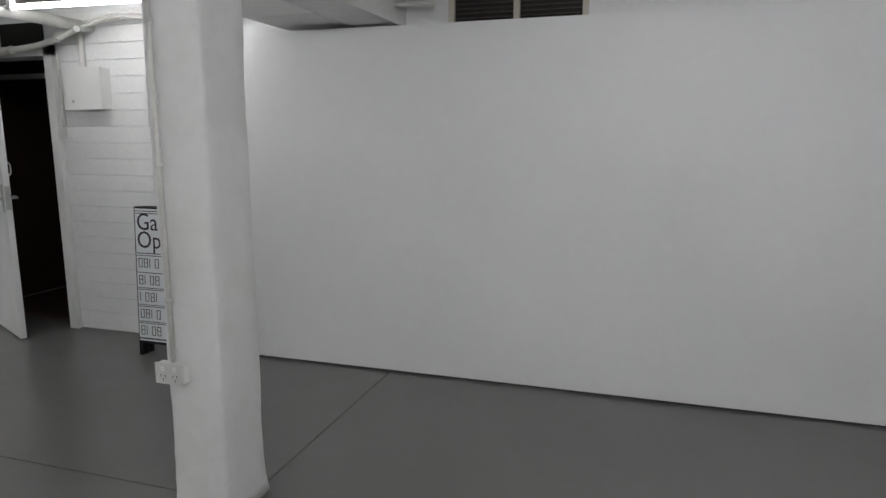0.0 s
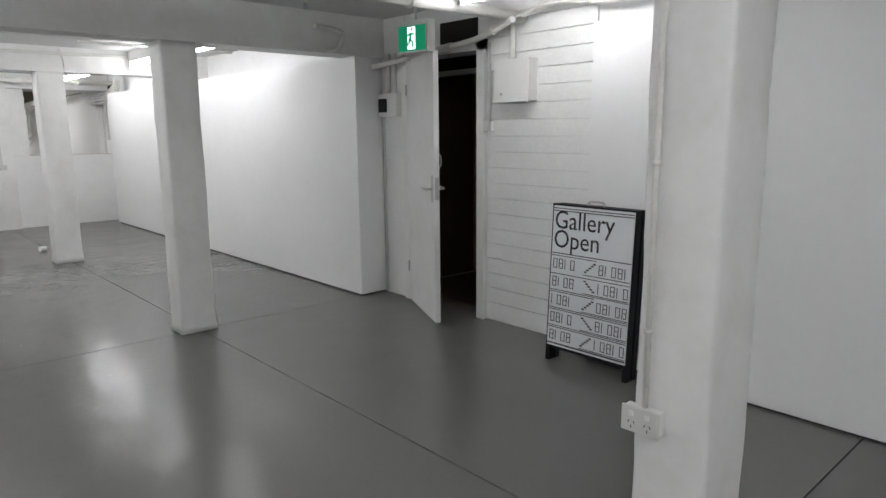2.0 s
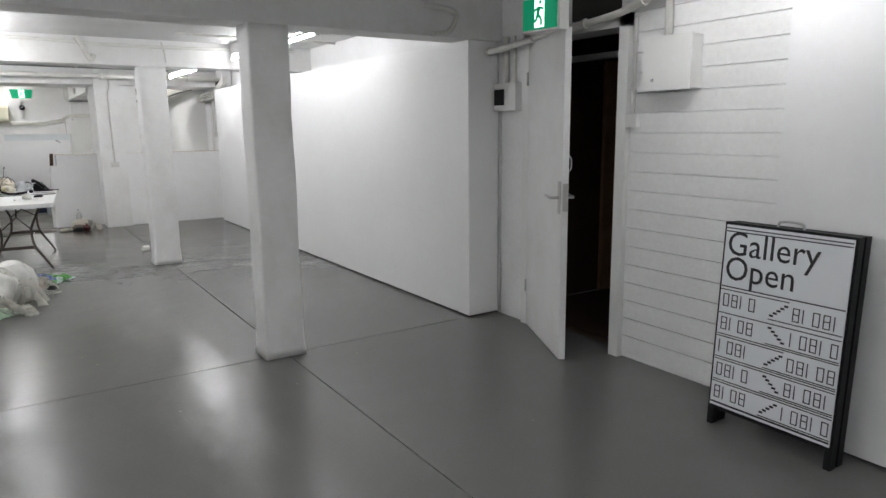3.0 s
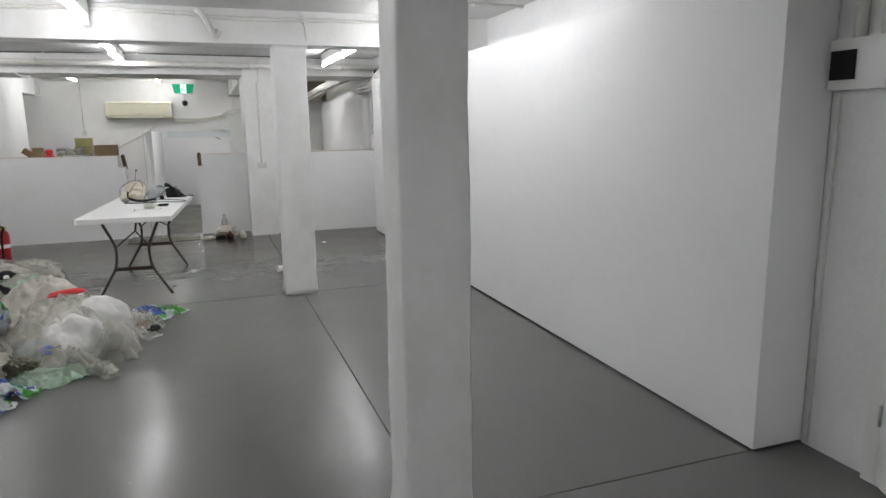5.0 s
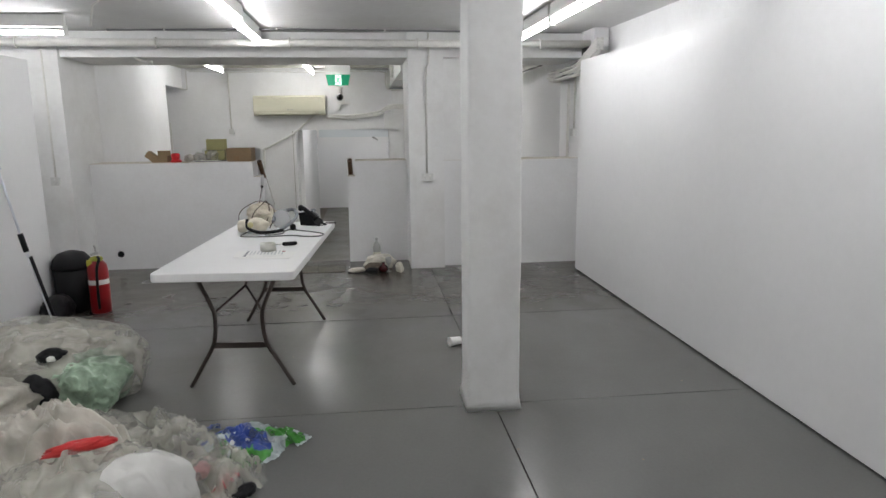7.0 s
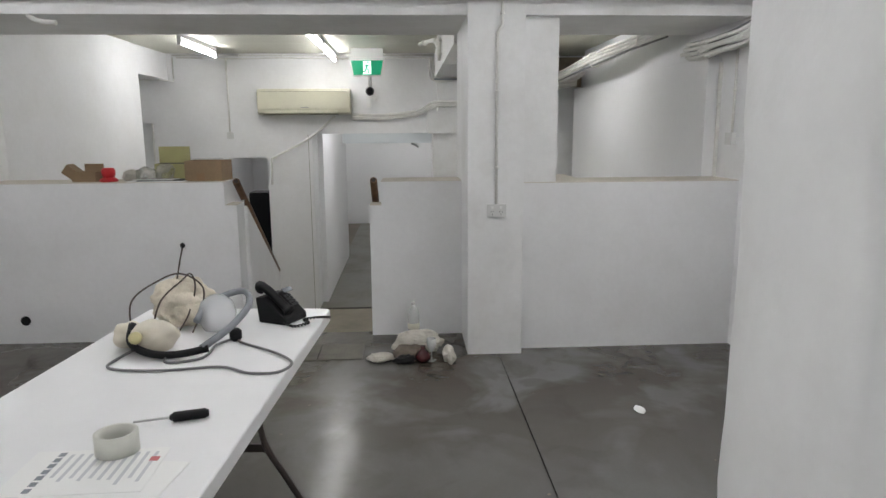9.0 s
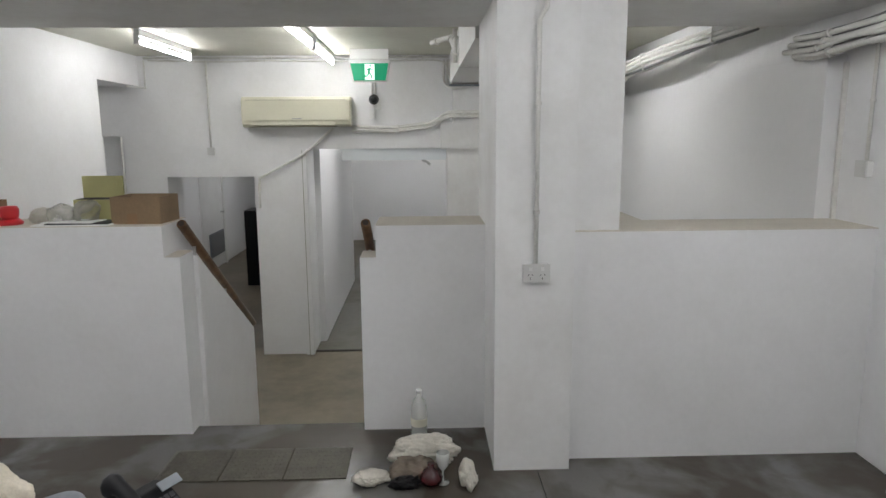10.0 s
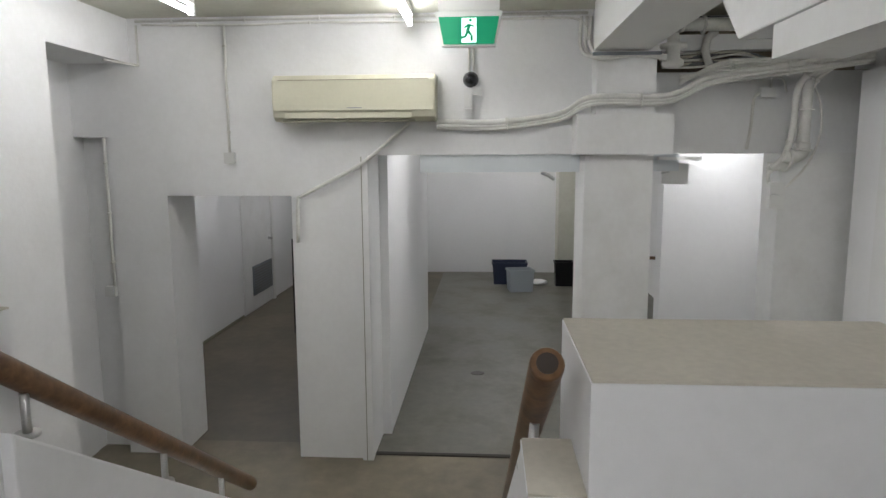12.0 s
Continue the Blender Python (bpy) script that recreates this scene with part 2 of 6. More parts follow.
structure("threshold", [(-15.249, -15.211, 0.05, 3.6, LOW - 0.2, LOW + 0.012)], JOINT, "dirty step edge between the concrete floors", "threshold", 0.003)
structure("floor_back", [(-24.2, -16.603, -0.45, 0.049, LOW - 0.2, LOW - 0.002), (-24.2, -15.403, -6.0, -0.453, LOW - 0.2, LOW - 0.002)], RAW_BACK, "darker brown concrete floor of the back rooms", "floor", 0)
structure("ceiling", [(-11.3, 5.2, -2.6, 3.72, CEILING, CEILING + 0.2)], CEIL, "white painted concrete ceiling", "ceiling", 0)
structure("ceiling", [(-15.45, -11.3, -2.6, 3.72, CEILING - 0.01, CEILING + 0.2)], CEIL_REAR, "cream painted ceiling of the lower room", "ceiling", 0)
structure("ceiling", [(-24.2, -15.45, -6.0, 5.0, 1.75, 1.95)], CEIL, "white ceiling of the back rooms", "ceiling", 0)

# the wall behind the display panels, with the doorway at x -3.14 .. -2.33
WR = 3.62
structure("wall_north", [(-24.2, -3.14, WR, WR + 0.2, LOW, CEILING), (-3.14, -2.33, WR, WR + 0.2, 2.06, CEILING),
                         (-2.33, 0.76, WR, WR + 0.2, -0.2, CEILING), (0.76, 1.56, WR, WR + 0.2, -0.2, 2.13), (1.56, 5.2, WR, WR + 0.2, -0.2, CEILING)], WHITE, "white painted wall", "wall")
structure("wall_south", [(-11.3, 5.2, -2.8, -2.6, -0.2, CEILING)], WHITE, "white painted wall", "wall")
structure("wall_east", [(5.0, 5.2, -2.6, 3.72, -0.2, CEILING)], WHITE, "white painted wall", "wall")


def display_panel(x0, x1, y0, y1, z1, label="tall smooth white display wall panel with a dark gap at the floor"):
    """Display walls over a recessed near-black strip that stands in for gap shade."""
    e = empty("display_wall", pose((x0 + x1) / 2, (y0 + y1) / 2, 0), label, "wall")
    bm = bmesh.new()
    cx, cy = (x0 + x1) / 2, (y0 + y1) / 2
    bm_box(bm, x0 - cx, x1 - cx, y0 - cy, y1 - cy, 0.014, z1)
    part("board", bm, PANEL, e, bevel=0.003)
    bm = bmesh.new()
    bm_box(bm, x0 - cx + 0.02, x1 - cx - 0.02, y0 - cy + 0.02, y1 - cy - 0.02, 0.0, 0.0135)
    part("foot", bm, DARK, e, "dark strip for the shaded gap under the board")
    return e


display_panel(-10.50, -3.54, 3.32, 3.60, 2.103)
display_panel(-1.19, 4.9, 3.42, 3.60, 2.105)
display_panel(-9.65, 4.9, -1.52, -1.42, 2.03)



def rough_column(x0, x1, y0, y1, z1, chamfer=0.014, foot=0.012):
    """A hand-finished concrete column: blunt corners, slightly wavy faces, swelling at its foot."""
    cx, cy, bm, rings = (x0 + x1) / 2, (y0 + y1) / 2, bmesh.new(), []
    hx, hy, c = (x1 - x0) / 2, (y1 - y0) / 2, chamfer
    outline = []
    for sx, sy, flip in ((1, 1, 0), (-1, 1, 1), (-1, -1, 0), (1, -1, 1)):
        a, b_, m_ = (sx * hx, sy * (hy - c)), (sx * (hx - c), sy * hy), (sx * (hx - c * 0.3), sy * (hy - c * 0.3))
        outline += [b_, m_, a] if flip else [a, m_, b_]
    full = []
    for p, q in zip(outline, outline[1:] + outline[:1]):
        n_ = 4 if (Vector(p) - Vector(q)).length > 0.08 else 1
        full += [(p[0] + (q[0] - p[0]) * k / n_, p[1] + (q[1] - p[1]) * k / n_) for k in range(n_)]
    levels = int(z1 / 0.05)
    for i in range(levels + 1):
        z = z1 * i / levels
        grow = 1 + foot / hx * math.exp(-z / 0.05)
        ring = []
        for px, py in full:
            w = noise.noise(Vector((cx + px * 6, cy + py * 6, z * 3.5))) * 0.004
            w += noise.noise(Vector((cx + px * 30, py * 30, z * 22))) * 0.0018
            k = grow + w / hx
            ring.append(bm.verts.new((cx + px * k, cy + py * k, z)))
        rings.append(ring)
    for a, b_ in zip(rings, rings[1:]):
        for i in range(len(a)):
            bm.faces.new((a[i], a[(i + 1) % len(a)], b_[(i + 1) % len(a)], b_[i])).smooth = True
    bm.faces.new(rings[0][::-1]), bm.faces.new(rings[-1])
    return tagged(part("column", bm, CONC_PAINT), "square white painted concrete column with blunt worn corners", "column", kind="structure")


rough_column(0.215, 0.455, 1.70, 1.96, 2.12)
rough_column(-3.735, -3.51, 1.69, 1.945, 2.10)
rough_column(-7.49, -7.228, 1.685, 1.958, 2.15)
structure("column", [(-11.66, -10.80, 1.63, 1.988, 0, CEILING)], CONC_PAINT, "deep white painted pier beside the low walls", "column", 0.012)
structure("column", [(-11.66, -10.80, -2.6, -1.675, 0, CEILING)], CONC_PAINT, "deep white painted pier at the side wall", "column", 0.012)
structure("column", [(-11.16, -10.93, 1.988, 2.225, 1.13, CEILING)], CONC_PAINT, "white post on the low wall", "column", 0.008)

# beams
structure("beam", [(0.2, 0.48, -2.6, WR, 2.12, CEILING)], CONC_PAINT, "white painted concrete beam", "beam", 0.012)
structure("beam", [(-3.76, -3.50, -2.6, WR, 2.10, CEILING)], CONC_PAINT, "white painted concrete beam", "beam", 0.012)
structure("beam", [(-7.48, -7.22, -2.6, WR, 2.148, CEILING)], CONC_PAINT, "white painted concrete beam", "beam", 0.012)
structure("beam", [(-11.72, -10.85, -1.675, 1.63, 2.165, CEILING - 0.012)], CONC_PAINT, "deep white painted concrete beam", "beam", 0.012)
structure("beam", [(-11.72, -10.85, 1.988, WR, 2.165, CEILING - 0.012)], CONC_PAINT, "deep white painted concrete beam", "beam", 0.012)

# low walls between the gallery and the lower room
structure("low_wall", [(-11.62, -11.26, -1.675, -0.02, -0.3, 1.126), (-11.46, -11.26, -0.02, 0.06, -0.3, 0.965)], WHITE, "white low wall with a dusty top beside the stairs", "wall", 0.008)
structure("low_wall", [(-11.62, -11.27, 1.062, 1.63, -0.3, 1.116), (-11.46, -11.27, 0.978, 1.062, -0.3, 0.950)], WHITE, "white low wall with a dusty top beside the stairs", "wall", 0.008)
structure("low_wall", [(-11.28, -10.90, 1.988, 3.45, -0.05, 1.126), (-11.66, -11.28, 1.988, 2.45, LOW, 1.126)], WHITE, "white low wall with a dusty top", "wall", 0.008)
for x0, x1, y0, y1, z in ((-11.618, -11.262, -1.674, -0.021, 1.1265), (-11.618, -11.272, 1.064, 1.629, 1.1165), (-11.278, -10.902, 1.99, 3.449, 1.1265), (-11.658, -11.278, 1.99, 2.448, 1.1265),
                          (-11.458, -11.262, -0.018, 0.058, 0.9655), (-11.458, -11.272, 0.980, 1.061, 0.9505)):
    structure("ledge_top", [(x0, x1, y0, y1, z, z + 0.0035)], LEDGE, "dusty beige top of the low wall", "wall top", 0)
structure("wall_side", [(-14.9, -10.5, 3.45, 3.6, LOW, CEILING)], WHITE, "white painted side wall", "wall")
structure("wall_south_rear", [(-14.235, -11.66, -1.9, -1.673, LOW, CEILING)], WHITE, "white side wall of the lower room", "wall")

# wall with the air conditioner and its openings
X0, X1 = WALL_X - 0.45, WALL_X
structure("wall_west", [(X0, X1, -2.6, -2.15, LOW, CEILING), (X0, X1 - 0.13, -2.15, -1.88, LOW, 1.574), (X0, X1, -2.15, -1.88, 1.574, CEILING), (X0, X1, -1.88, -1.45, LOW, CEILING), (X0, X1, -1.45, -0.515, 1.14, CEILING),
                        (X0, X1, -0.515, 0.06, LOW, CEILING), (X0, X1, 0.06, 2.03, 1.43, CEILING), (X0, X1 - 0.15, 2.03, 3.6, 1.43, 2.0), (X0, X0 + 0.05, 2.03, 3.6, 2.0, CEILING), (X1 - 0.12, X1 - 0.02, 2.03, 3.02, 2.13, 2.235)], WHITE,
          "white wall with openings to the back rooms", "wall", 0.01)
structure("wall_back", [(-23.6, -23.4, -6, 5, LOW, 1.75)], PANEL, "white back wall", "wall")
structure("wall_back_side", [(-19.0, X0, -0.1, 0.13, LOW, 1.75)], PANEL, "white partition", "wall")
structure("wall_back_side", [(-23.4, X0, -2.9, -2.6, LOW, 1.75)], PANEL, "white partition", "wall")
structure("wall_back_side", [(-23.4, X0, 4.0, 4.2, LOW, 1.75)], PANEL, "white partition", "wall")


def tube_lamp(x, y, z, turn, length=1.2, tube_material=None, name="tube_lamp", label="lit single fluorescent batten light on the ceiling"):
    """A batten with a bare tube along its own x, centred."""
    e = empty(name, pose(x, y, z, 0, 0, turn), label, "light")
    bm = bmesh.new()
    top = (CEILING if z > 2 else 1.75) - 0.0105 - z
    bm_box(bm, -length / 2, length / 2, -0.022, 0.022, min(0.045, top - 0.03), top)
    part("batten", bm, ENAMEL, e, bevel=0.004)
    for s in (-1, 1):
        bm = bmesh.new()
        bm_box(bm, s * length / 2 - 0.014, s * length / 2 + 0.014, -0.018, 0.018, -0.022, 0.05)
        part("lamp_holder", bm, ENAMEL, e, bevel=0.004)
    bm = bmesh.new()
    bm_tube(bm, [(-length / 2 + 0.015, 0, 0), (length / 2 - 0.015, 0, 0)], 0.015, 12)
    part("tube", bm, tube_material or TUBE, e, "lit fluorescent tube")
    return e


# strength cut to soften the hot spots on the wall panels nearby
TUBE_DIM = mat("dimmed_fluorescent_tube", (0.975, 0.976, 1.0), 0.3, emit=TUBE_STRENGTH * 0.75)
for x, y in ((-5.35, 2.66), (-6.55, 2.66)):
    tube_lamp(x, y, 2.25, 0, tube_material=TUBE_DIM)
tube_lamp(-1.24, 2.98, 2.255, 4, tube_material=mat("weak_fluorescent_tube", (0.975, 0.976, 1.0), 0.3, emit=TUBE_STRENGTH * 0.75))
for x, y in ((-8.6, 2.66), (-9.82, 2.65)):
    tube_lamp(x, y, 2.27, 0)
for x, y in ( (-6.55, 0.33), (-8.83, 0.26), (-10.03, 0.22)):
    tube_lamp(x, y, 2.27, 0)
# guessed rows of the near bays, added for brightness, the same kind of light
for x, y in ((1.6, 0.5), (2.9, 0.5), (2.5, 1.1), (-1.5, 0.35), (-5.3, 0.33)):
    tube_lamp(x, y, 2.27, 0)
# unseen south row, guessed and added as fill at half strength
TUBE_WEAK = mat("dimmed_fill_tube", (0.975, 0.976, 1.0), 0.3, emit=TUBE_STRENGTH * 0.5)
for x, y in ((2.4, -1.2), (1.1, -1.2), (-0.4, -1.2), (-3.0, -1.1), (-5.0, -1.1), (-6.9, -1.1)):
    tube_lamp(x, y, 2.27, 0, tube_material=TUBE_WEAK)
for x, y, z, a in ((-9.92, -1.82, 2.27, 90), (-13.95, -0.92, 2.315, 0), (-13.05, 0.39, 2.315, 0), (-14.4, 0.39, 2.315, 0), (-13.27, 2.55, 2.315, 0)):
    tube_lamp(x, y, z, a)
# unseen lamps added to brighten the back rooms, hidden above the lintel
for x, y in ((-16.2, 0.9), (-19.5, 1.3), (-16.0, 2.9), (-18, -1.7), (-21.9, 0.9), (-22.3, 1.6), (-20.8, -1.7)):
    tube_lamp(x, y, 1.62, 0)

# ---- more materials ----
BRICK = mat("painted_brick", (0.80, 0.80, 0.79), 0.5, var=0.05, scale=2, fine=0.03, fine_scale=40, bump=0.003, bump_scale=60)
CREAM = mat("aged_cream_plastic", (0.62, 0.60, 0.47), 0.4, var=0.04, scale=3, fine=0.02)
CREAM_DK = mat("cream_plastic_shadow_gap", (0.25, 0.24, 0.17), 0.6)
GREEN = mat("exit_green", (0.0, 0.22, 0.10), 0.35, emit=0.5)
SIGN_WHITE = mat("exit_white", (0.75, 0.95, 0.88), 0.35, emit=1.6)
CARD = mat("cardboard", (0.23, 0.155, 0.085), 0.75, var=0.1, scale=9, fine=0.06, fine_scale=90, bump=0.0008, bump_scale=200)
CARD_DK = mat("brown_tape", (0.22, 0.13, 0.06), 0.4)
RED = mat("red_enamel", (0.30, 0.008, 0.012), 0.3, var=0.08, scale=12)
RED_PL = mat("red_plastic", (0.50, 0.015, 0.02), 0.4, var=0.08, scale=14)
PAPER = mat("paper", (0.82, 0.82, 0.80), 0.7)
INK = mat("print_ink", (0.02, 0.02, 0.022), 0.6)
INK_GREY = mat("grey_print", (0.22, 0.24, 0.26), 0.7)
INK_RED = mat("red_print", (0.45, 0.12, 0.12), 0.7)
SIGNBOARD = mat("sign_sheet", (0.78, 0.80, 0.82), 0.35, var=0.03, scale=4)
FABRIC = mat("cream_fabric", (0.66, 0.60, 0.49), 0.85, var=0.12, scale=9, fine=0.08, fine_scale=160, bump=0.002, bump_scale=120)
PALE_BULB = mat("pale_rubber", (0.66, 0.61, 0.50), 0.45, var=0.1, scale=8, bump=0.001, bump_scale=40)
FOAM = mat("grey_foam", (0.22, 0.23, 0.25), 0.8, var=0.1, scale=30, bump=0.001, bump_scale=150)
CABLE_GREY = mat("grey_cable", (0.16, 0.16, 0.16), 0.5)
CABLE_BROWN = mat("brown_wire", (0.06, 0.04, 0.03), 0.5)
FELT = mat("wool_felt", (0.60, 0.57, 0.50), 0.95, var=0.12, scale=12, fine=0.08, fine_scale=120, bump=0.002, bump_scale=140)
RAGS = mat("brown_rags", (0.16, 0.13, 0.10), 0.9, var=0.3, scale=14, bump=0.003, bump_scale=60)
MAROON = mat("maroon_glass", (0.05, 0.006, 0.008), 0.2)
STEEL_PLATE = mat("worn_steel_cover", (0.105, 0.095, 0.075), 0.55, metal=0.4, var=0.25, scale=9, fine=0.2, fine_scale=60, bump=0.002)
BROWN_ROOM = mat("unlit_passage_brown", (0.05, 0.028, 0.018), 0.6, var=0.2, scale=4, bump=0.002)
BROWN_TRIM = mat("varnished_timber", (0.16, 0.08, 0.035), 0.5, var=0.2, scale=12)
BLUE_PL = mat("navy_plastic", (0.02, 0.03, 0.07), 0.4, var=0.1, scale=8)
CLEAR_PL = mat("cloudy_plastic", (0.55, 0.60, 0.64), 0.3, alpha=0.75)
DOORWHITE = mat("painted_door", (0.78, 0.78, 0.77), 0.42, var=0.05, scale=1.5, fine=0.02, bump=0.0012, bump_scale=30,
                stain=(0.5, 0.48, 0.43), stain_amount=0.2, stain_scale=4)
FILM = mat("clear_plastic_film", (0.60, 0.585, 0.52), 0.2, var=0.1, scale=8, alpha=0.62, alpha_low=0.3, crease=0.022, crease_scale=6)
MILKY = mat("milky_plastic_bag", (0.51, 0.48, 0.415), 0.29, var=0.12, scale=5, fine=0.03, fine_scale=30, alpha=1.0, alpha_low=0.75, crease=0.024, crease_scale=6)
WHITE_BAG = mat("white_plastic_bag", (0.66, 0.655, 0.63), 0.25, var=0.06, scale=6, crease=0.018, crease_scale=5)
GREEN_BAG = mat("pale_green_film", (0.38, 0.52, 0.38), 0.28, var=0.2, scale=14, alpha=0.95, alpha_low=0.6, crease=0.018, crease_scale=8)
TEAL_BAG = mat("pale_blue_film", (0.32, 0.46, 0.50), 0.28, var=0.25, scale=16, alpha=0.95, alpha_low=0.6, crease=0.018, crease_scale=8)


def printed_film():
    """Clear bag film with patches of green and blue print."""
    m = mat("printed_plastic_film", (0.50, 0.56, 0.57), 0.28, var=0.12, scale=18, alpha=0.98, alpha_low=0.6, crease=0.016, crease_scale=9)
    n, link = m.node_tree.nodes, m.node_tree.links
    b = n["Principled BSDF"]
    src = b.inputs["Base Color"].links[0].from_socket
    geo = [x for x in n if x.type == "NEW_GEOMETRY"][0]
    for sc_, edge, colour in ((7.0, 0.53, (0.05, 0.30, 0.03)), (6.4, 0.56, (0.02, 0.06, 0.32)), (24.0, 0.66, (0.75, 0.77, 0.8))):
        t, st, mx, mp = (n.new(k) for k in ("ShaderNodeTexNoise", "ShaderNodeMapRange", "ShaderNodeMix", "ShaderNodeMapping"))
        mp.inputs["Location"].default_value = (sc_, 2 * sc_, 3)
        link.new(geo.outputs["Position"], mp.inputs[0])
        link.new(mp.outputs[0], t.inputs["Vector"])
        t.inputs["Scale"].default_value, t.inputs["Detail"].default_value = sc_, 1.5
        st.inputs[1].default_value, st.inputs[2].default_value = edge, edge + 0.02
        link.new(t.outputs["Fac"], st.inputs[0])
        mx.data_type = "RGBA"
        link.new(st.outputs[0], mx.inputs[0])
        link.new(src, mx.inputs[6])
        mx.inputs[7].default_value = (*colour, 1)
        src = mx.outputs[2]
    link.new(src, b.inputs["Base Color"])
    return m


PRINT_FILM = printed_film()


def glass(name, color=(0.95, 0.97, 0.96), rough=0.05):
    m = mat(name, color, rough, transmission=1.0)
    m.node_tree.nodes["Principled BSDF"].inputs["IOR"].default_value = 1.45
    return m


GLASS = glass("clear_glass")
PET = mat("clear_bottle_plastic", (0.75, 0.77, 0.74), 0.15, alpha=0.45)


# ---- small builders ----
def box_part(name, parent, material, x0, x1, y0, y1, z0, z1, label="", bevel=0.003, m=None):
    bm = bmesh.new()
    bm_box(bm, x0, x1, y0, y1, z0, z1, m)
    return part(name, bm, material, parent, label, bevel=bevel)


def tube_part(name, parent, material, pts, r, label="", sides=10):
    bm = bmesh.new()
    bm_tube(bm, pts, r, sides)
    return part(name, bm, material, parent, label)


def lathe(profile, sides=24):
    """A turned bmesh from (radius, z) points."""
    bm = bmesh.new()
    rings = [[bm.verts.new((r * math.cos(2 * math.pi * k / sides), r * math.sin(2 * math.pi * k / sides), z)) for k in range(sides)]
             for r, z in profile]
    for a, b in zip(rings, rings[1:]):
        for k in range(sides):
            bm.faces.new((a[k], a[(k + 1) % sides], b[(k + 1) % sides], b[k])).smooth = True
    bm.faces.new(rings[0][::-1]), bm.faces.new(rings[-1])
    return bm


def text_mesh(body, size, m, extrude=0.0006, sx=1.0):
    """Letters as a bmesh at the pose m, starting at its origin along x, standing in its x-y plane."""
    cu = bpy.data.curves.new("letters", "FONT")
    cu.body, cu.size, cu.extrude, cu.resolution_u = body, size, extrude, 3
    ob = bpy.data.objects.new("letters", cu)
    scene.collection.objects.link(ob)
    bpy.context.view_layer.update()
    me = bpy.data.meshes.new_from_object(ob.evaluated_get(bpy.context.evaluated_depsgraph_get()))
    bm = bmesh.new()
    bm.from_mesh(me)
    bmesh.ops.transform(bm, matrix=m @ Matrix.Diagonal((sx, 1, 1, 1)), verts=bm.verts)
    bpy.data.objects.remove(ob)
    bpy.data.curves.remove(cu)
    bpy.data.meshes.remove(me)
    return bm


def fix_run(name, pts, r, material=None, label="white painted conduit along the wall", category="conduit", clips=0, sides=8, smooth_n=0):
    """A conduit or cable with its clips, as one thing."""
    pts = curve_pts(pts, smooth_n) if smooth_n else [Vector(p) for p in pts]
    e = empty(name, Matrix.Translation(pts[0]), label, category)
    o = pts[0]
    tube_part("run", e, material or PIPE, [p - o for p in pts], r, sides=sides)
    total = sum((b - a).length for a, b in zip(pts, pts[1:]))
    for k in range(clips):
        want, acc = total * (k + 0.5) / clips, 0
        for a, b in zip(pts, pts[1:]):
            l_ = (b - a).length
            if acc + l_ >= want:
                p, d = a.lerp(b, (want - acc) / l_) - o, (b - a).normalized()
                tube_part("clip", e, PIPE, [p - d * 0.008, p + d * 0.008], r * 1.45, sides=8)
                break
            acc += l_
    return e


def blob(seed, size, folds=0.1, sub=4, floor=True, sharp=1.0, freq=3.0):
    """A crumpled soft volume of that size (x, y, z) with pleats, flat where it lies on the floor at z 0."""
    bm = bmesh.new()
    bmesh.ops.create_icosphere(bm, subdivisions=sub, radius=1.0)
    off = Vector((seed * 7.3, seed * 3.1, seed * 1.7))
    for v in bm.verts:
        d = v.co.normalized()
        a = noise.noise(d * 1.3 + off) * (1.0 if folds > 0.02 else 0.3)
        ridge = 1 - abs(noise.noise(d * freq + off * 2)) * 2
        ridge2 = 1 - abs(noise.noise(d * freq * 2.6 + off * 3)) * 2
        warp = d + noise.noise_vector(d * 2.0 + off) * 0.35
        ridge3 = 1 - abs(noise.noise(Vector((warp.x, warp.y * 0.5, warp.z)) * freq * 5.0 + off)) * 2
        ridge4 = 1 - abs(noise.noise(Vector((warp.x * 0.5, warp.y, warp.z)) * freq * 9.0 + off)) * 2
        if folds > 0.1 and sub > 3:
            near = noise.voronoi((warp + off) * freq * 1.15)[0]
            ridge4 = 1.6 * near[0] - 0.6 * (near[1] - near[0]) + noise.voronoi((warp * 0.9 + off) * freq * 2.9)[0][0] * 0.2
        k = 1 + a * 0.35 + folds * (ridge * 0.7 * sharp + ridge2 * 0.4 + (ridge3 * 0.2 + ridge4 * 0.5) * (sub > 3))
        v.co = Vector((d.x * k * size[0] / 2, d.y * k * size[1] / 2, d.z * k * size[2] / 2))
    lo = min(v.co.z for v in bm.verts)
    cut = lo + size[2] * 0.22 if floor else lo
    for v in bm.verts:
        if v.co.z < cut:
            s_ = 1 + (cut - v.co.z) * 0.25
            v.co.x, v.co.y, v.co.z = v.co.x * s_, v.co.y * s_, cut + (v.co.z - cut) * 0.03
    lo = min(v.co.z for v in bm.verts)
    for v in bm.verts:
        v.co.z -= lo
    for ax in range(3):
        a, b = min(v.co[ax] for v in bm.verts), max(v.co[ax] for v in bm.verts)
        for v in bm.verts:
            if ax == 2:
                v.co[ax] *= size[2] / b
            else:
                v.co[ax] = (v.co[ax] - (a + b) / 2) * size[ax] / (b - a)
    for f in bm.faces:
        f.smooth = True
    return bm


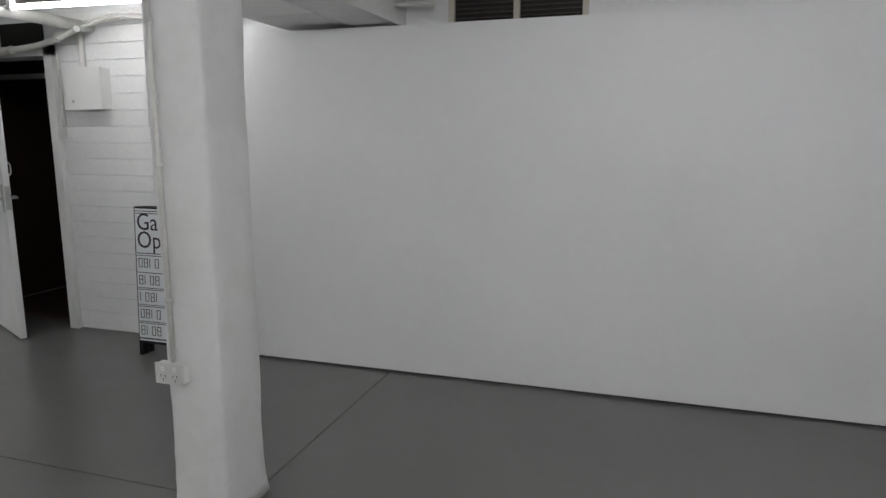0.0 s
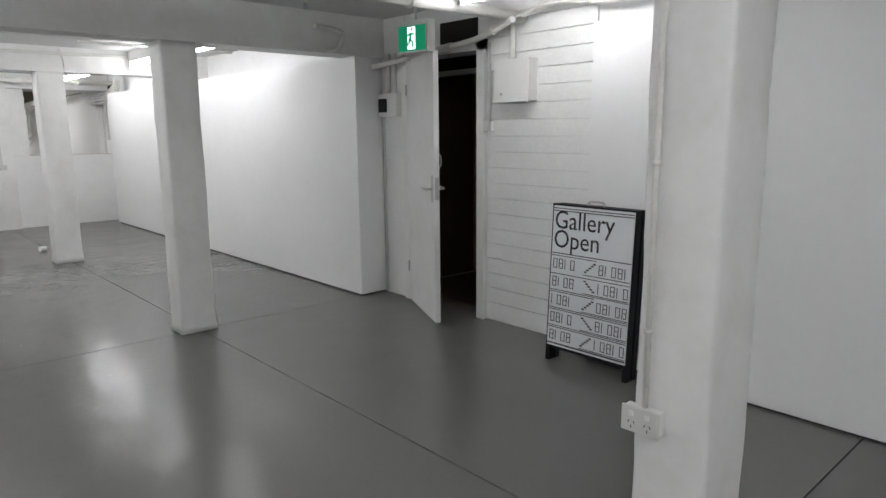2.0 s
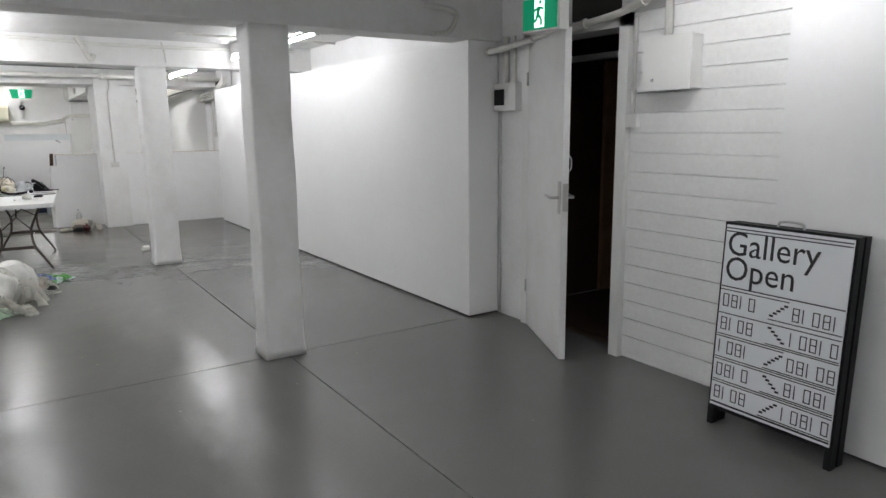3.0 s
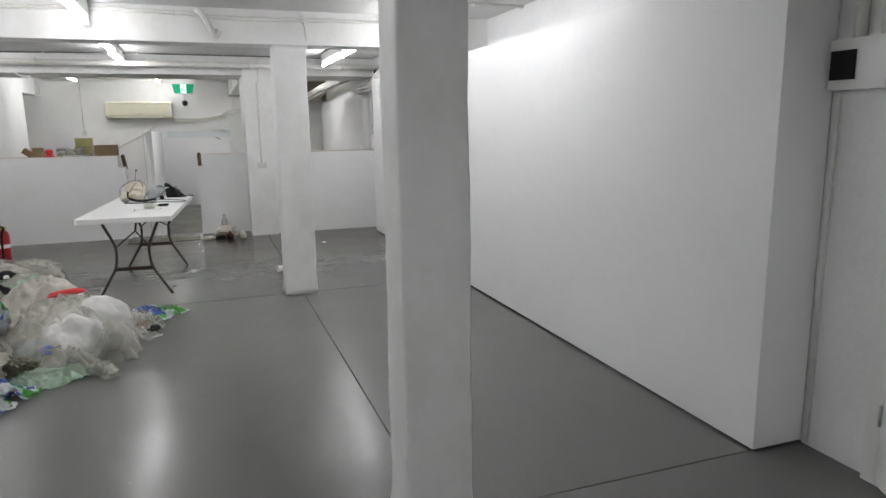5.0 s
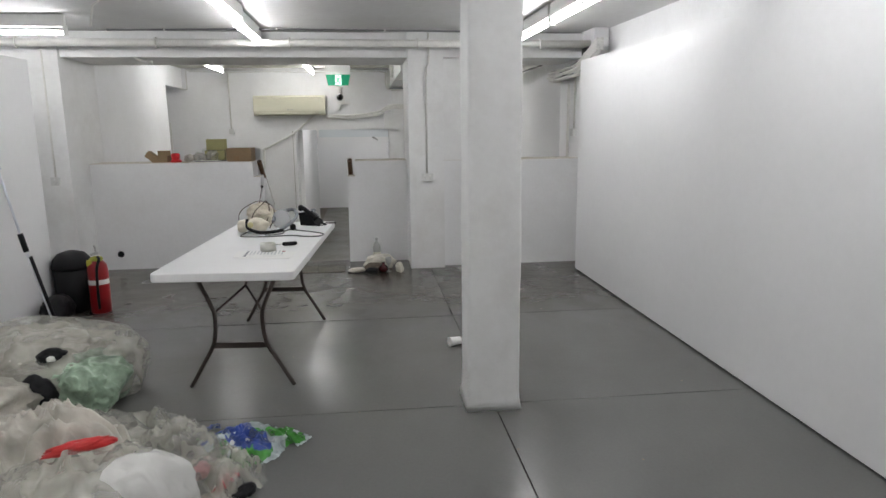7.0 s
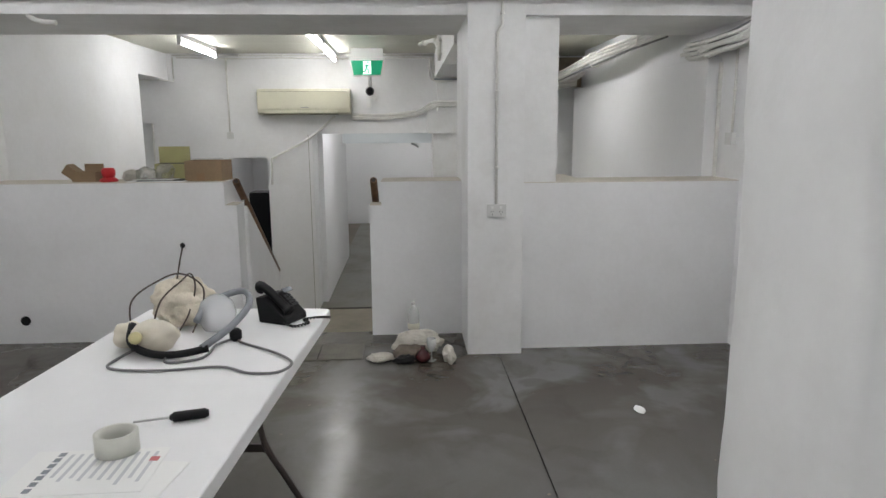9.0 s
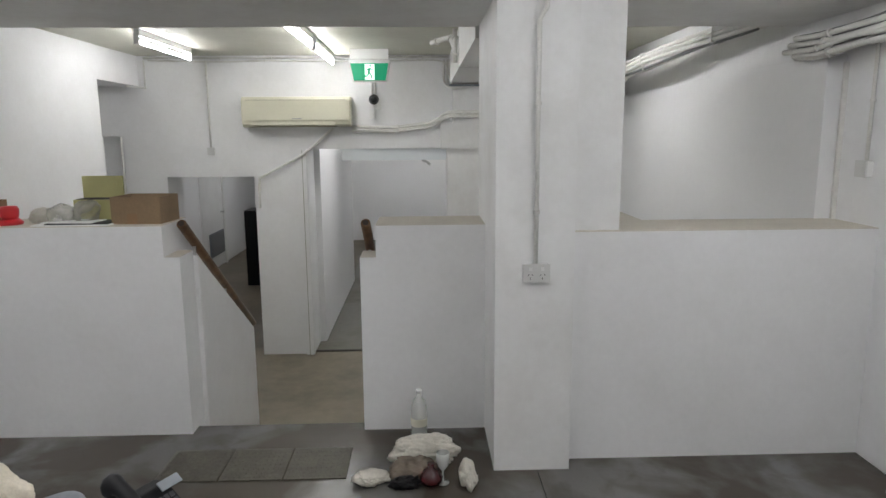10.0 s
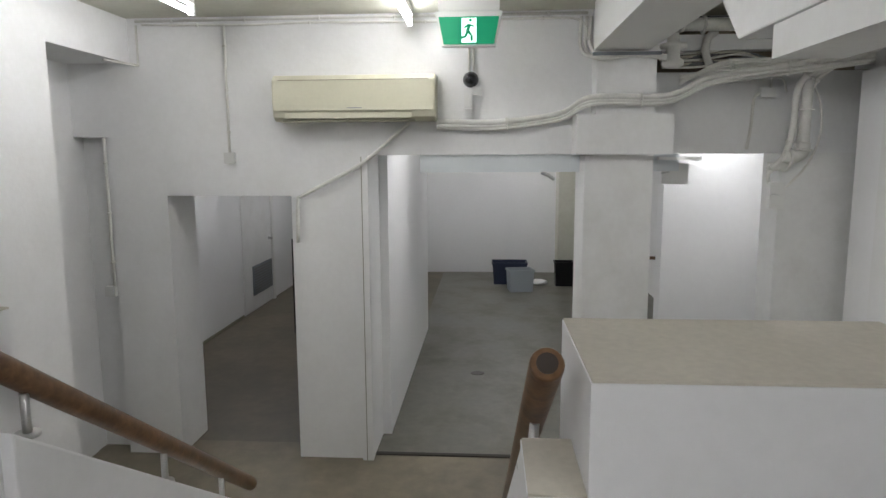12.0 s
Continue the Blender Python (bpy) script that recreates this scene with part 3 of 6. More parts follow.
# ---- brickwork beside the door ----
wall_n = [o for o in scene.objects if o.name == "wall_north"][0]
brick_me = []
for L_ in (0.385, 0.19):
    bm = bmesh.new()
    bm_box(bm, 0.0001, L_ - 0.0001, -0.014, 0.0, 0.0020, 0.1145)
    long_edges = [e_ for e_ in bm.edges if abs(e_.verts[0].co.x - e_.verts[1].co.x) > 0.05 and min(v.co.y for v in e_.verts) < -0.01]
    bmesh.ops.bevel(bm, geom=long_edges, offset=0.0026, segments=1, affect="EDGES", profile=0.6)
    brick_me.append((L_, mesh_of("brick", bm, BRICK)))
FACE = WR - 0.0
structure("wall_render", [(-3.539, -3.216, FACE - 0.014, FACE - 0.0005, 0.0, CEILING - 0.002)], BRICK, "smooth white painted wall beside the door", "wall", 0)
for x_from, x_to in ((-2.25, -1.19),):
    for row in range(20):
        x, k = x_from, row % 2
        z = 0.03 + row * 0.1165
        while x < x_to - 0.1:
            L_, me = brick_me[1 if k else 0]
            k = 0
            if x + L_ > x_to + 0.06:
                L_, me = brick_me[1]
                if x + L_ > x_to + 0.06:
                    break
            o = new("brick", me)
            o.location = (x, FACE + random.uniform(-0.0005, 0.0005), z)
            o.parent = wall_n
            x += L_

# ---- front door ----
bm = bmesh.new()
for b in ((-3.215, -3.14, 3.57, 3.66, 0, 2.13), (-2.33, -2.255, 3.57, 3.66, 0, 2.13), (-3.215, -2.255, 3.57, 3.66, 2.055, 2.13)):
    bm_box(bm, *b)
tagged(part("door_frame", bm, ENAMEL, bevel=0.004), "white painted timber door frame", "door frame", kind="structure")
ang = math.degrees(math.atan2(3.25 - 3.60, -2.415 + 3.145))
door = empty("door", pose(-3.142, 3.585, 0.008, 0, 0, ang), "white painted door standing half open with steel lever handle", "door")
box_part("leaf", door, DOORWHITE, 0.0, 0.81, -0.02, 0.02, 0.0, 2.03, bevel=0.002)
for s in (-1, 1):
    box_part("lock_plate", door, CHROME, 0.735, 0.785, s * 0.022 - 0.003, s * 0.022 + 0.003, 0.93, 1.13, "satin steel lock plate")
    tube_part("lever", door, CHROME, [(0.76, s * 0.02, 1.03), (0.76, s * 0.07, 1.03), (0.74, s * 0.075, 1.03), (0.65, s * 0.075, 1.035)], 0.009, "satin steel lever handle")
box_part("strike_guard", door, CHROME, 0.806, 0.815, -0.016, 0.016, 0.95, 1.12, "satin steel latch plate")
tube_part("pull_handle", door, CHROME, curve_pts([(0.80, 0.02, 1.19), (0.80, 0.036, 1.21), (0.80, 0.038, 1.24), (0.80, 0.036, 1.27), (0.80, 0.02, 1.29)], 4), 0.005, "small steel pull")
for z in (0.25, 1.75):
    tube_part("hinge", door, CHROME, [(0.0, -0.026, z), (0.0, -0.026, z + 0.09)], 0.007)

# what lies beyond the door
# the unlit look is put into the near-black brown of these surfaces
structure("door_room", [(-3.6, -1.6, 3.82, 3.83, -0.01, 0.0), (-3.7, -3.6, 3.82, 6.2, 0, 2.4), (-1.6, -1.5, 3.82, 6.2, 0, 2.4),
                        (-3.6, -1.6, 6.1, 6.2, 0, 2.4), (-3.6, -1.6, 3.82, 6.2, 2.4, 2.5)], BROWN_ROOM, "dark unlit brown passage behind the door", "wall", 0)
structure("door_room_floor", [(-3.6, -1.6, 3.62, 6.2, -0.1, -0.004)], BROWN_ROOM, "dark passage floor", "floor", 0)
structure("passage_door", [(-3.597, -3.56, 4.80, 5.7, 0.0, 2.02)], mat("brown_timber_door", (0.40, 0.25, 0.14), 0.5, var=0.15, scale=8), "brown timber door at the side of the dark passage", "door", 0.003)
structure("trim", [(-3.05, -2.96, 5.0, 5.06, 0, 2.05), (-2.55, -2.45, 5.9, 5.96, 0, 2.05)], BROWN_TRIM, "varnished timber trim in the dark passage", "trim", 0.003)
structure("trim", [(-3.6, -1.6, 4.15, 4.22, 1.96, 2.0)], PIPE, "pale rail across the dark passage", "trim", 0.003)
# flat near-black plate painted in for the unlit opening, the wall is solid
structure("wall_opening", [(-2.78, -2.36, 3.615, 3.632, 2.135, 2.30)], DARK, "dark plate that stands for the opening above the door", "opening", 0)

# exit sign over the door, and the one in the lower room


def bm_prism(outline, y0, y1):
    """A flat shape given by its (x, z) outline, as thick as y0 to y1."""
    bm = bmesh.new()
    a, b = ([bm.verts.new((x, y, z)) for x, z in outline] for y in (y0, y1))
    bm.faces.new(a), bm.faces.new(b[::-1])
    for k in range(len(outline)):
        bm.faces.new((a[k], a[(k + 1) % len(a)], b[(k + 1) % len(a)], b[k]))
    bmesh.ops.recalc_face_normals(bm, faces=bm.faces)
    return bm


def exit_sign(m, w, h, d, label, flare=1.0):
    e = empty("exit_sign", m, label, "exit sign")
    a, b = w / 2 + 0.009 - 0.021 * flare, w / 2 + 0.009 + 0.021 * flare
    outline = [(a, -h / 2 - 0.012), (b, h / 2 + 0.035), (-b, h / 2 + 0.035), (-a, -h / 2 - 0.012)]
    part("housing", bm_prism(outline, -d / 2, d / 2), ENAMEL, e, bevel=0.004)
    a, b = w / 2 - 0.008 - 0.016 * flare, w / 2 - 0.008 + 0.016 * flare
    outline = [(a, -h / 2), (b, h / 2), (-b, h / 2), (-a, -h / 2)]
    part("panel", bm_prism(outline, -d / 2 - 0.006, -d / 2 + 0.001), GREEN, e, "lit green panel", bevel=0.0015)
    y0, y1 = -d / 2 - 0.011, -d / 2 - 0.005
    box_part("doorway_symbol", e, SIGN_WHITE, -w * 0.12, w * 0.13, y0, y1, -h * 0.44, h * 0.44, "lit white doorway shape", bevel=0)
    bm = bmesh.new()
    u = h / 8.2
    for (ax, az), (bx, bz), t in (((0.2, 1.8), (-0.3, -0.3), 0.55), ((0.3, 1.6), (1.7, 1.0), 0.3), ((0.0, 1.7), (-1.4, 0.7), 0.3),
                                  ((-0.3, -0.3), (0.9, -1.4), 0.42), ((0.9, -1.4), (0.9, -3.2), 0.42), ((-0.4, -0.3), (-0.9, -1.9), 0.42),
                                  ((-0.9, -1.9), (-2.6, -2.2), 0.42)):
        a, b = Vector((ax * u, 0, az * u)), Vector((bx * u, 0, bz * u))
        n_ = Vector((-(b - a).z, 0, (b - a).x)).normalized() * t * u
        vs = [bm.verts.new(p + Vector((0, y0 - 0.003, 0))) for p in (a - n_, b - n_, b + n_, a + n_)]
        bm.faces.new(vs)
    vs = [bm.verts.new((0.55 * u + 0.6 * u * math.cos(k), y0 - 0.003, 2.9 * u + 0.6 * u * math.sin(k))) for k in (0, 1.05, 2.1, 3.14, 4.2, 5.2)]
    bm.faces.new(vs)
    part("pictogram", bm, GREEN, e, "green exit symbol")
    return e


es = exit_sign(pose(-2.55, 3.17, 2.125, 0, 0, 8), 0.275, 0.175, 0.085, "lit green exit sign hung above the door", 0.0)
tube_part("hanger", es, PIPE, [(0, 0, 0.11), (0, 0, 0.29)], 0.008)
es = exit_sign(pose(-14.66, 0.80, 2.19, 0, 0, 90), 0.36, 0.165, 0.06, "lit green exit sign hung from the cream ceiling")
box_part("mount", es, ENAMEL, -0.19, 0.19, -0.03, 0.03, 0.119, 0.228)

# boxes and cables round the door
e = empty("meter_box", pose(-1.925, FACE - 0.014, 1.81), "white metal service box fixed to the brick wall", "electrical box")
box_part("body", e, ENAMEL, -0.152, 0.152, -0.095, 0.0, -0.14, 0.14, bevel=0.006)
box_part("lid", e, ENAMEL, -0.16, 0.16, -0.104, -0.0955, -0.147, 0.147, bevel=0.003)
tube_part("lock", e, CHROME, [(-0.09, -0.1045, -0.09), (-0.09, -0.112, -0.09)], 0.009, "small steel lock")
e = empty("breaker_box", pose(-3.40, FACE - 0.0142, 1.69), "white breaker box with a dark window fixed to the wall", "electrical box")
box_part("body", e, ENAMEL, -0.12, 0.13, -0.06, 0.0, -0.10, 0.10, bevel=0.012)
box_part("window", e, BLACK, -0.11, 0.0, -0.068, -0.058, -0.06, 0.055, "smoky breaker window", bevel=0.006)


PLATE = mat("socket_plastic", (0.66, 0.66, 0.64), 0.35, var=0.03)


def socket(m, label, gangs=2, parent_name="power_socket"):
    e = empty(parent_name, m, label, "power socket")
    w = 0.022 * gangs + 0.014
    box_part("box", e, ENAMEL, -w, w, -0.032, 0.0, -0.037, 0.037, bevel=0.006)
    box_part("faceplate", e, PLATE, -w - 0.003, w + 0.003, -0.042, -0.033, -0.040, 0.040, bevel=0.004)
    for g in range(gangs):
        cx = (g - (gangs - 1) / 2) * 0.054
        bm = bmesh.new()
        for sx, sz, rot in ((-0.009, -0.008, 0.5), (0.009, -0.008, -0.5), (0.0, -0.024, 0.0)):
            bm_box(bm, -0.0012, 0.0012, -0.0432, -0.0415, -0.005, 0.005, Matrix.Translation((cx + sx, 0, sz)) @ Matrix.Rotation(rot, 4, "Y"))
        if parent_name != "power_socket":
            bm.free()
            continue
        part("pin_slots", bm, BLACK, e, "dark pin slots")
        box_part("rocker", e, ENAMEL, cx - 0.007, cx + 0.007, -0.047, -0.041, 0.012, 0.027, bevel=0.002)
    return e


socket(pose(0.262, 1.695, 0.60), "white double power socket on the column")
socket(pose(-10.80, 1.81, 0.965, 0, 0, 90), "white double power socket on the pier")
socket(pose(-15.15, -0.95, 1.415, 0, 0, 90), "small white box on the wall below a conduit", 1, "wall_box")
socket(pose(-10.80, -1.81, 0.995, 0, 0, 90), "white power socket on the side pier", 1)
socket(pose(-2.215, FACE - 0.014, 1.50), "small white switch beside the door", 1, "light_switch")
socket(pose(-11.02, 3.45, 1.40, 0, 0, 0), "white blank box on the side wall", 1, "wall_box")
socket(pose(-15.15, -1.925, 0.42, 0, 0, 90), "small white box low on the wall", 1, "wall_box")
fix_run("conduit", [(0.262, 1.683, 0.63), (0.262, 1.683, 2.12)], 0.010, clips=3, label="white conduit down the column")
fix_run("conduit", [(-10.787, 1.81, 1.0), (-10.787, 1.81, 2.05), (-10.787, 1.84, 2.1), (-10.787, 1.84, 2.4)], 0.010, clips=3, label="white conduit down the pier")
fix_run("conduit", [(-10.787, -1.81, 1.03), (-10.787, -1.81, 2.4)], 0.009, clips=2, label="white conduit down the side pier")
fix_run("conduit", [(-15.137, -0.955, 1.45), (-15.137, -0.955, 2.36)], 0.010, clips=3)
fix_run("conduit", [(-15.137, -1.90, 0.45), (-15.137, -1.90, 1.57)], 0.012, clips=3)
fix_run("conduit", [(-11.02, 3.437, 1.44), (-11.02, 3.437, 2.0)], 0.009, clips=1)
fix_run("conduit", [(-1.98, FACE - 0.04, 1.95), (-1.98, FACE - 0.04, 2.2)], 0.022, label="white duct above the service box")
fix_run("conduit", [(-3.42, FACE - 0.04, 1.79), (-3.42, FACE - 0.04, 2.12)], 0.024, label="white duct above the breaker box")
fix_run("conduit", [(-3.33, FACE - 0.03, 1.79), (-3.33, FACE - 0.03, 2.12)], 0.009)
fix_run("conduit", [(-3.5, FACE - 0.025, 1.6), (-3.5, FACE - 0.025, 0.02)], 0.006, clips=2)
fix_run("conduit", [(-2.215, FACE - 0.03, 1.54), (-2.215, FACE - 0.03, 2.1)], 0.009, clips=2)
fix_run("flexible_duct", [(-3.74, 3.5, 2.02), (-3.4, 3.48, 2.02), (-3.0, 3.50, 2.06), (-2.6, 3.5, 2.09), (-2.27, 3.5, 2.12), (-2.0, 3.46, 2.17), (-1.84, 3.42, 2.20)],
        0.022, label="sagging white flexible duct above the door", category="duct", smooth_n=6, clips=4)
for k, (dy, dz, r) in enumerate(((0.03, 0.03, 0.011), (0.0, 0.055, 0.009), (-0.03, 0.02, 0.008))):
    fix_run("cable", [(-1.85, 3.5 + dy, 2.20 + dz), (-1.5, 3.46 + dy, 2.24 + dz), (-1.1, 3.44 + dy, 2.19 + dz), (-0.6, 3.45 + dy, 2.22 + dz), (0.1, 3.46 + dy, 2.2 + dz * 1.5),
                      (0.7, 3.47 + dy, 2.19 + dz)], r, label="loose painted cable above the display wall", category="cable", smooth_n=6, clips=2)
fix_run("pipe", [(-1.9, 3.6, 2.235), (-1.9, -2.55, 2.235)], 0.038, label="thick white pipe under the ceiling", category="pipe", clips=3, sides=14)
e = empty("air_duct", pose(0.0, 3.3, 2.3), "white sheet metal duct above the display wall", "duct")
box_part("duct_body", e, ENAMEL, -0.28, 0.16, -0.25, 0.28, -0.17, 0.115, bevel=0.01)
box_part("duct_end", e, CONC_PAINT, 0.165, 0.21, -0.2, 0.25, -0.13, 0.1, bevel=0.01)
e = empty("window", pose(1.16, WR + 0.02, 2.27), "dark high window with pale frame behind the display wall", "window")
box_part("pane", e, DARK, -0.39, 0.39, 0.0, 0.02, -0.135, 0.145, "dark glass with slats", bevel=0)
for k in range(9):
    box_part("slat", e, STEEL_DK, -0.37, 0.37, -0.012, -0.003, -0.115 + k * 0.027, -0.109 + k * 0.027, bevel=0)
for x in (-0.41, -0.02, 0.37):
    box_part("window_frame", e, LEDGE, x, x + 0.035, -0.03, 0.02, -0.138, 0.146)
fix_run("pipe", [(-3.48, 2.9, 2.30), (-3.48, 3.14, 2.28), (-3.48, 3.17, 2.22), (-3.48, 3.1, 2.13), (-3.5, 2.98, 2.11)], 0.018, label="bent white pipe at the beam end", category="pipe", smooth_n=5)
e = empty("sprinkler", pose(-2.85, 2.45, 2.42), "small brass ceiling sprinkler head", "sprinkler")
tube_part("stem", e, PIPE, [(0, 0, 0), (0, 0, -0.09)], 0.012)
tube_part("head", e, CHROME, [(0, 0, -0.091), (0, 0, -0.13)], 0.02)

# beam and ceiling pipes of the gallery
fix_run("pipe", [(-10.62, 3.55, 2.275), (-10.62, -2.55, 2.275)], 0.036, label="thick white pipe across the gallery ceiling", category="pipe", clips=5, sides=14)
fix_run("conduit", [(-10.52, 2.9, 2.37), (-10.5, 0.4, 2.385), (-10.5, -1.1, 2.37)], 0.009, clips=4, label="dark grey conduit beside the pipe", material=CABLE_GREY)
for k, z in enumerate((2.36, 2.385)):
    fix_run("cable", [(-7.2, -2.5, z), (-7.19, -0.8, z - 0.02), (-7.19, 0.3, z), (-7.19, 1.0, z - 0.012), (-7.19, 1.4, z - 0.03), (-7.19, 2.4, z - 0.02), (-7.19, 3.4, z)], 0.006,
            label="thin painted cable along the beam", category="cable", smooth_n=5, clips=6)
fix_run("pipe", [(-7.18, 1.12, 2.40), (-7.17, 1.16, 2.34), (-7.16, 1.2, 2.25), (-7.17, 1.24, 2.19), (-7.175, 1.27, 2.24)], 0.026, label="short bent white pipe on the beam", category="pipe", smooth_n=5)
fix_run("conduit", [(-6.35, 1.9, 2.385), (-6.35, 3.55, 2.385)], 0.012, label="white conduit across the ceiling", clips=2)
fix_run("conduit", [(-7.6, 0.3, 2.40), (-9.4, -0.8, 2.40), (-10.4, -1.2, 2.39)], 0.008, label="thin conduit along the ceiling")
fix_run("conduit", [(-7.21, 1.93, 2.40), (-7.21, 1.96, 2.28), (-7.24, 1.972, 2.12)], 0.009, label="thin conduit down the column head")
e = empty("cable_tray", pose(-10.9, -0.9, 2.15), "bracket with a short pipe under the beam", "bracket")
tube_part("run", e, PIPE, curve_pts([(0.03, -0.1, 0.1), (0.02, -0.1, 0.02), (0.02, -0.04, -0.02), (0.02, 0.06, -0.03)], 4), 0.016)

# ---- sandwich board ----
S0, S1 = Vector((-1.345, 3.225, 0)), Vector((-0.745, 3.225, 0))
sb = empty("sandwich_board", pose(-1.045, 3.215, 0, 0, 0, 0.0), "folded black framed pavement sign with printed white sheet", "sign")
SW, SH = 0.60, 1.015
tilt = Matrix.Rotation(radians(-3.0), 4, "X")
for dy, name_ in ((0.0, "frame"), (0.062, "rear_frame")):
    bm = bmesh.new()
    for b in ((-SW / 2, -SW / 2 + 0.03, 0, SH), (SW / 2 - 0.03, SW / 2, 0, SH), (-SW / 2 + 0.03, SW / 2 - 0.03, SH - 0.03, SH), (-SW / 2 + 0.03, SW / 2 - 0.03, 0.085, 0.115)):
        bm_box(bm, b[0], b[1], dy, dy + 0.045, b[2], b[3], tilt)
    part(name_, bm, BLACK, sb, "black plastic frame", bevel=0.003)
box_part("rear_sheet", sb, BLACK, -SW / 2 + 0.03, SW / 2 - 0.03, 0.08, 0.09, 0.115, SH - 0.03, m=tilt, bevel=0)
box_part("sheet", sb, SIGNBOARD, -SW / 2 + 0.012, SW / 2 - 0.012, -0.006, -0.001, 0.105, SH - 0.012, "white printed sheet", m=tilt, bevel=0)
tube_part("handle", sb, CHROME, [tilt @ p for p in curve_pts([(-0.06, 0.03, SH), (-0.045, 0.03, SH + 0.025), (0.045, 0.03, SH + 0.025), (0.06, 0.03, SH)], 5)], 0.006, "clear grey carrying handle")
up = Matrix.Rotation(radians(90), 4, "X")
for word, x, z, sz in (("Gallery", -0.278, 0.862, 0.162), ("Open", -0.278, 0.742, 0.162)):
    part("lettering", text_mesh(word, sz, tilt @ Matrix.Translation((x, -0.0075, z)) @ up, sx=0.93), INK, sb, "black printed words")
bm = bmesh.new()


def ink(x0, x1, z0, z1, y=-0.0085):
    bm_box(bm, x0, x1, y, -0.0062, z0, z1, tilt)


for z in (0.985, 0.970, 0.703):
    ink(-0.285, 0.285, z, z + 0.005)
ROW = 0.112
for r in range(5):
    z = 0.605 - r * 0.1155
    flip = r % 2
    ink(-0.285, 0.285 if flip or r == 4 else 0.05, z + 0.083, z + 0.087)
    ink(-0.04, 0.285, z - 0.012, z - 0.008)
    ink(-0.285, 0.285, z - 0.021, z - 0.017) if r else None
    for k in range(5):
        x = -0.035 + k * 0.016
        zz = z + (0.004 + k * 0.014 if not flip else 0.062 - k * 0.014)
        ink(x, x + 0.018, zz, zz + 0.009)
    for side, n_ in ((-0.27, 4), (0.07, 5)):
        for k in range(n_):
            x, w_ = side + k * 0.044, 0.026
            kind = (k + r + (side > 0)) % 3
            tk = 0.004
            ink(x, x + tk, z + 0.004, z + 0.066)
            if kind < 2:
                ink(x + tk, x + w_, z + 0.062, z + 0.066)
                ink(x + tk, x + w_, z + 0.004, z + 0.008)
                ink(x + w_, x + w_ + tk, z + 0.004, z + 0.066)
            if kind == 1:
                ink(x + tk, x + w_, z + 0.035, z + 0.039)
ink(-0.285, 0.285, 0.118, 0.122)
part("print_pattern", bm, INK, sb, "black printed lines and plain shapes")

# ---- folding table ----
TABLE_M = pose(-8.42, 0.472, 0, 0, 0, -4.3)
tab = empty("folding_table", TABLE_M, "white plastic folding table on brown steel wishbone legs", "table")
bm = bmesh.new()
bm_box(bm, -0.93, 0.93, -0.38, 0.38, 0.695, 0.742)
bmesh.ops.bevel(bm, geom=[e_ for e_ in bm.edges if abs(e_.verts[0].co.z - e_.verts[1].co.z) > 0.02], offset=0.035, segments=5, affect="EDGES", profile=0.5)
part("tabletop", bm, PLASTIC, tab, bevel=0.007, segments=3)
for s in (-1, 1):
    xt = s * 0.66
    for q in (-1, 1):
        tube_part("leg", tab, STEEL_DK, curve_pts([(xt, q * 0.24, 0.695), (xt, q * 0.155, 0.50), (xt + s * 0.0, q * 0.135, 0.42), (xt, q * 0.15, 0.27), (xt, q * 0.22, 0.14), (xt, q * 0.30, 0.0)], 5), 0.0125)
    bm = bmesh.new()
    bm_box(bm, xt - 0.006, xt + 0.006, -0.15, 0.15, 0.235, 0.268)
    part("crossbar", bm, STEEL_DK, tab, bevel=0.003)
    tube_part("stay", tab, STEEL_DK, [(xt, -0.145, 0.44), (xt - s * 0.20, 0.0, 0.56)], 0.007)
    tube_part("stay", tab, STEEL_DK, [(xt, 0.145, 0.44), (xt - s * 0.20, 0.0, 0.56)], 0.007)
    tube_part("stay", tab, STEEL_DK, [(xt - s * 0.20, 0.0, 0.56), (xt - s * 0.36, 0.0, 0.695)], 0.008)
    tube_part("leg_pivot", tab, STEEL_DK, [(xt, -0.26, 0.688), (xt, 0.26, 0.688)], 0.012)

TZ = 0.742
# things on the table
e = empty("fabric_bundle", pose(-9.15, 0.375, TZ), "knotted cream fabric bundle on the table", "bundle")
part("cloth", blob(3.1, (0.21, 0.24, 0.19), 0.2, 5, True, 1.2, 1.8), FABRIC, e)
part("knot", blob(5.1, (0.10, 0.12, 0.10), 0.2, 4, False, 1.2, 2.5), FABRIC, e).location = (0.07, 0.05, 0.01)
for a in (0.0, 0.35):
    tube_part("wire", e, CABLE_BROWN, curve_pts([(0.13, -0.15 + a * 0.2, 0.0), (0.12, -0.145 + a * 0.3, 0.12), (0.05, -0.07 + a * 0.25, 0.18), (0.0, 0.0 + a * 0.1, 0.195), (0.04, 0.09 - a * 0.08, 0.15), (0.12, 0.10 - a * 0.12, 0.07), (0.13, 0.07 - a * 0.15, 0.0)], 6), 0.0032, "thin brown wire")
tube_part("wire", e, CABLE_BROWN, curve_pts([(0.02, -0.01, 0.18), (0.0, 0.0, 0.25), (-0.01, 0.01, 0.30)], 5), 0.003, "thin brown wire")
part("bead", lathe([(0.003, 0.305), (0.009, 0.31), (0.009, 0.32), (0.003, 0.326)], 10), BLACK, e).location = (-0.01, 0.01, -0.012)
e = empty("rubber_bulb", pose(-8.81, 0.372, TZ), "pale soft bulb with grey foam tube on the table", "bulb")
part("bulb", blob(9.2, (0.135, 0.17, 0.115), 0.03, 4, False, 1, 1.2), PALE_BULB, e).location = (0, 0.02, 0)
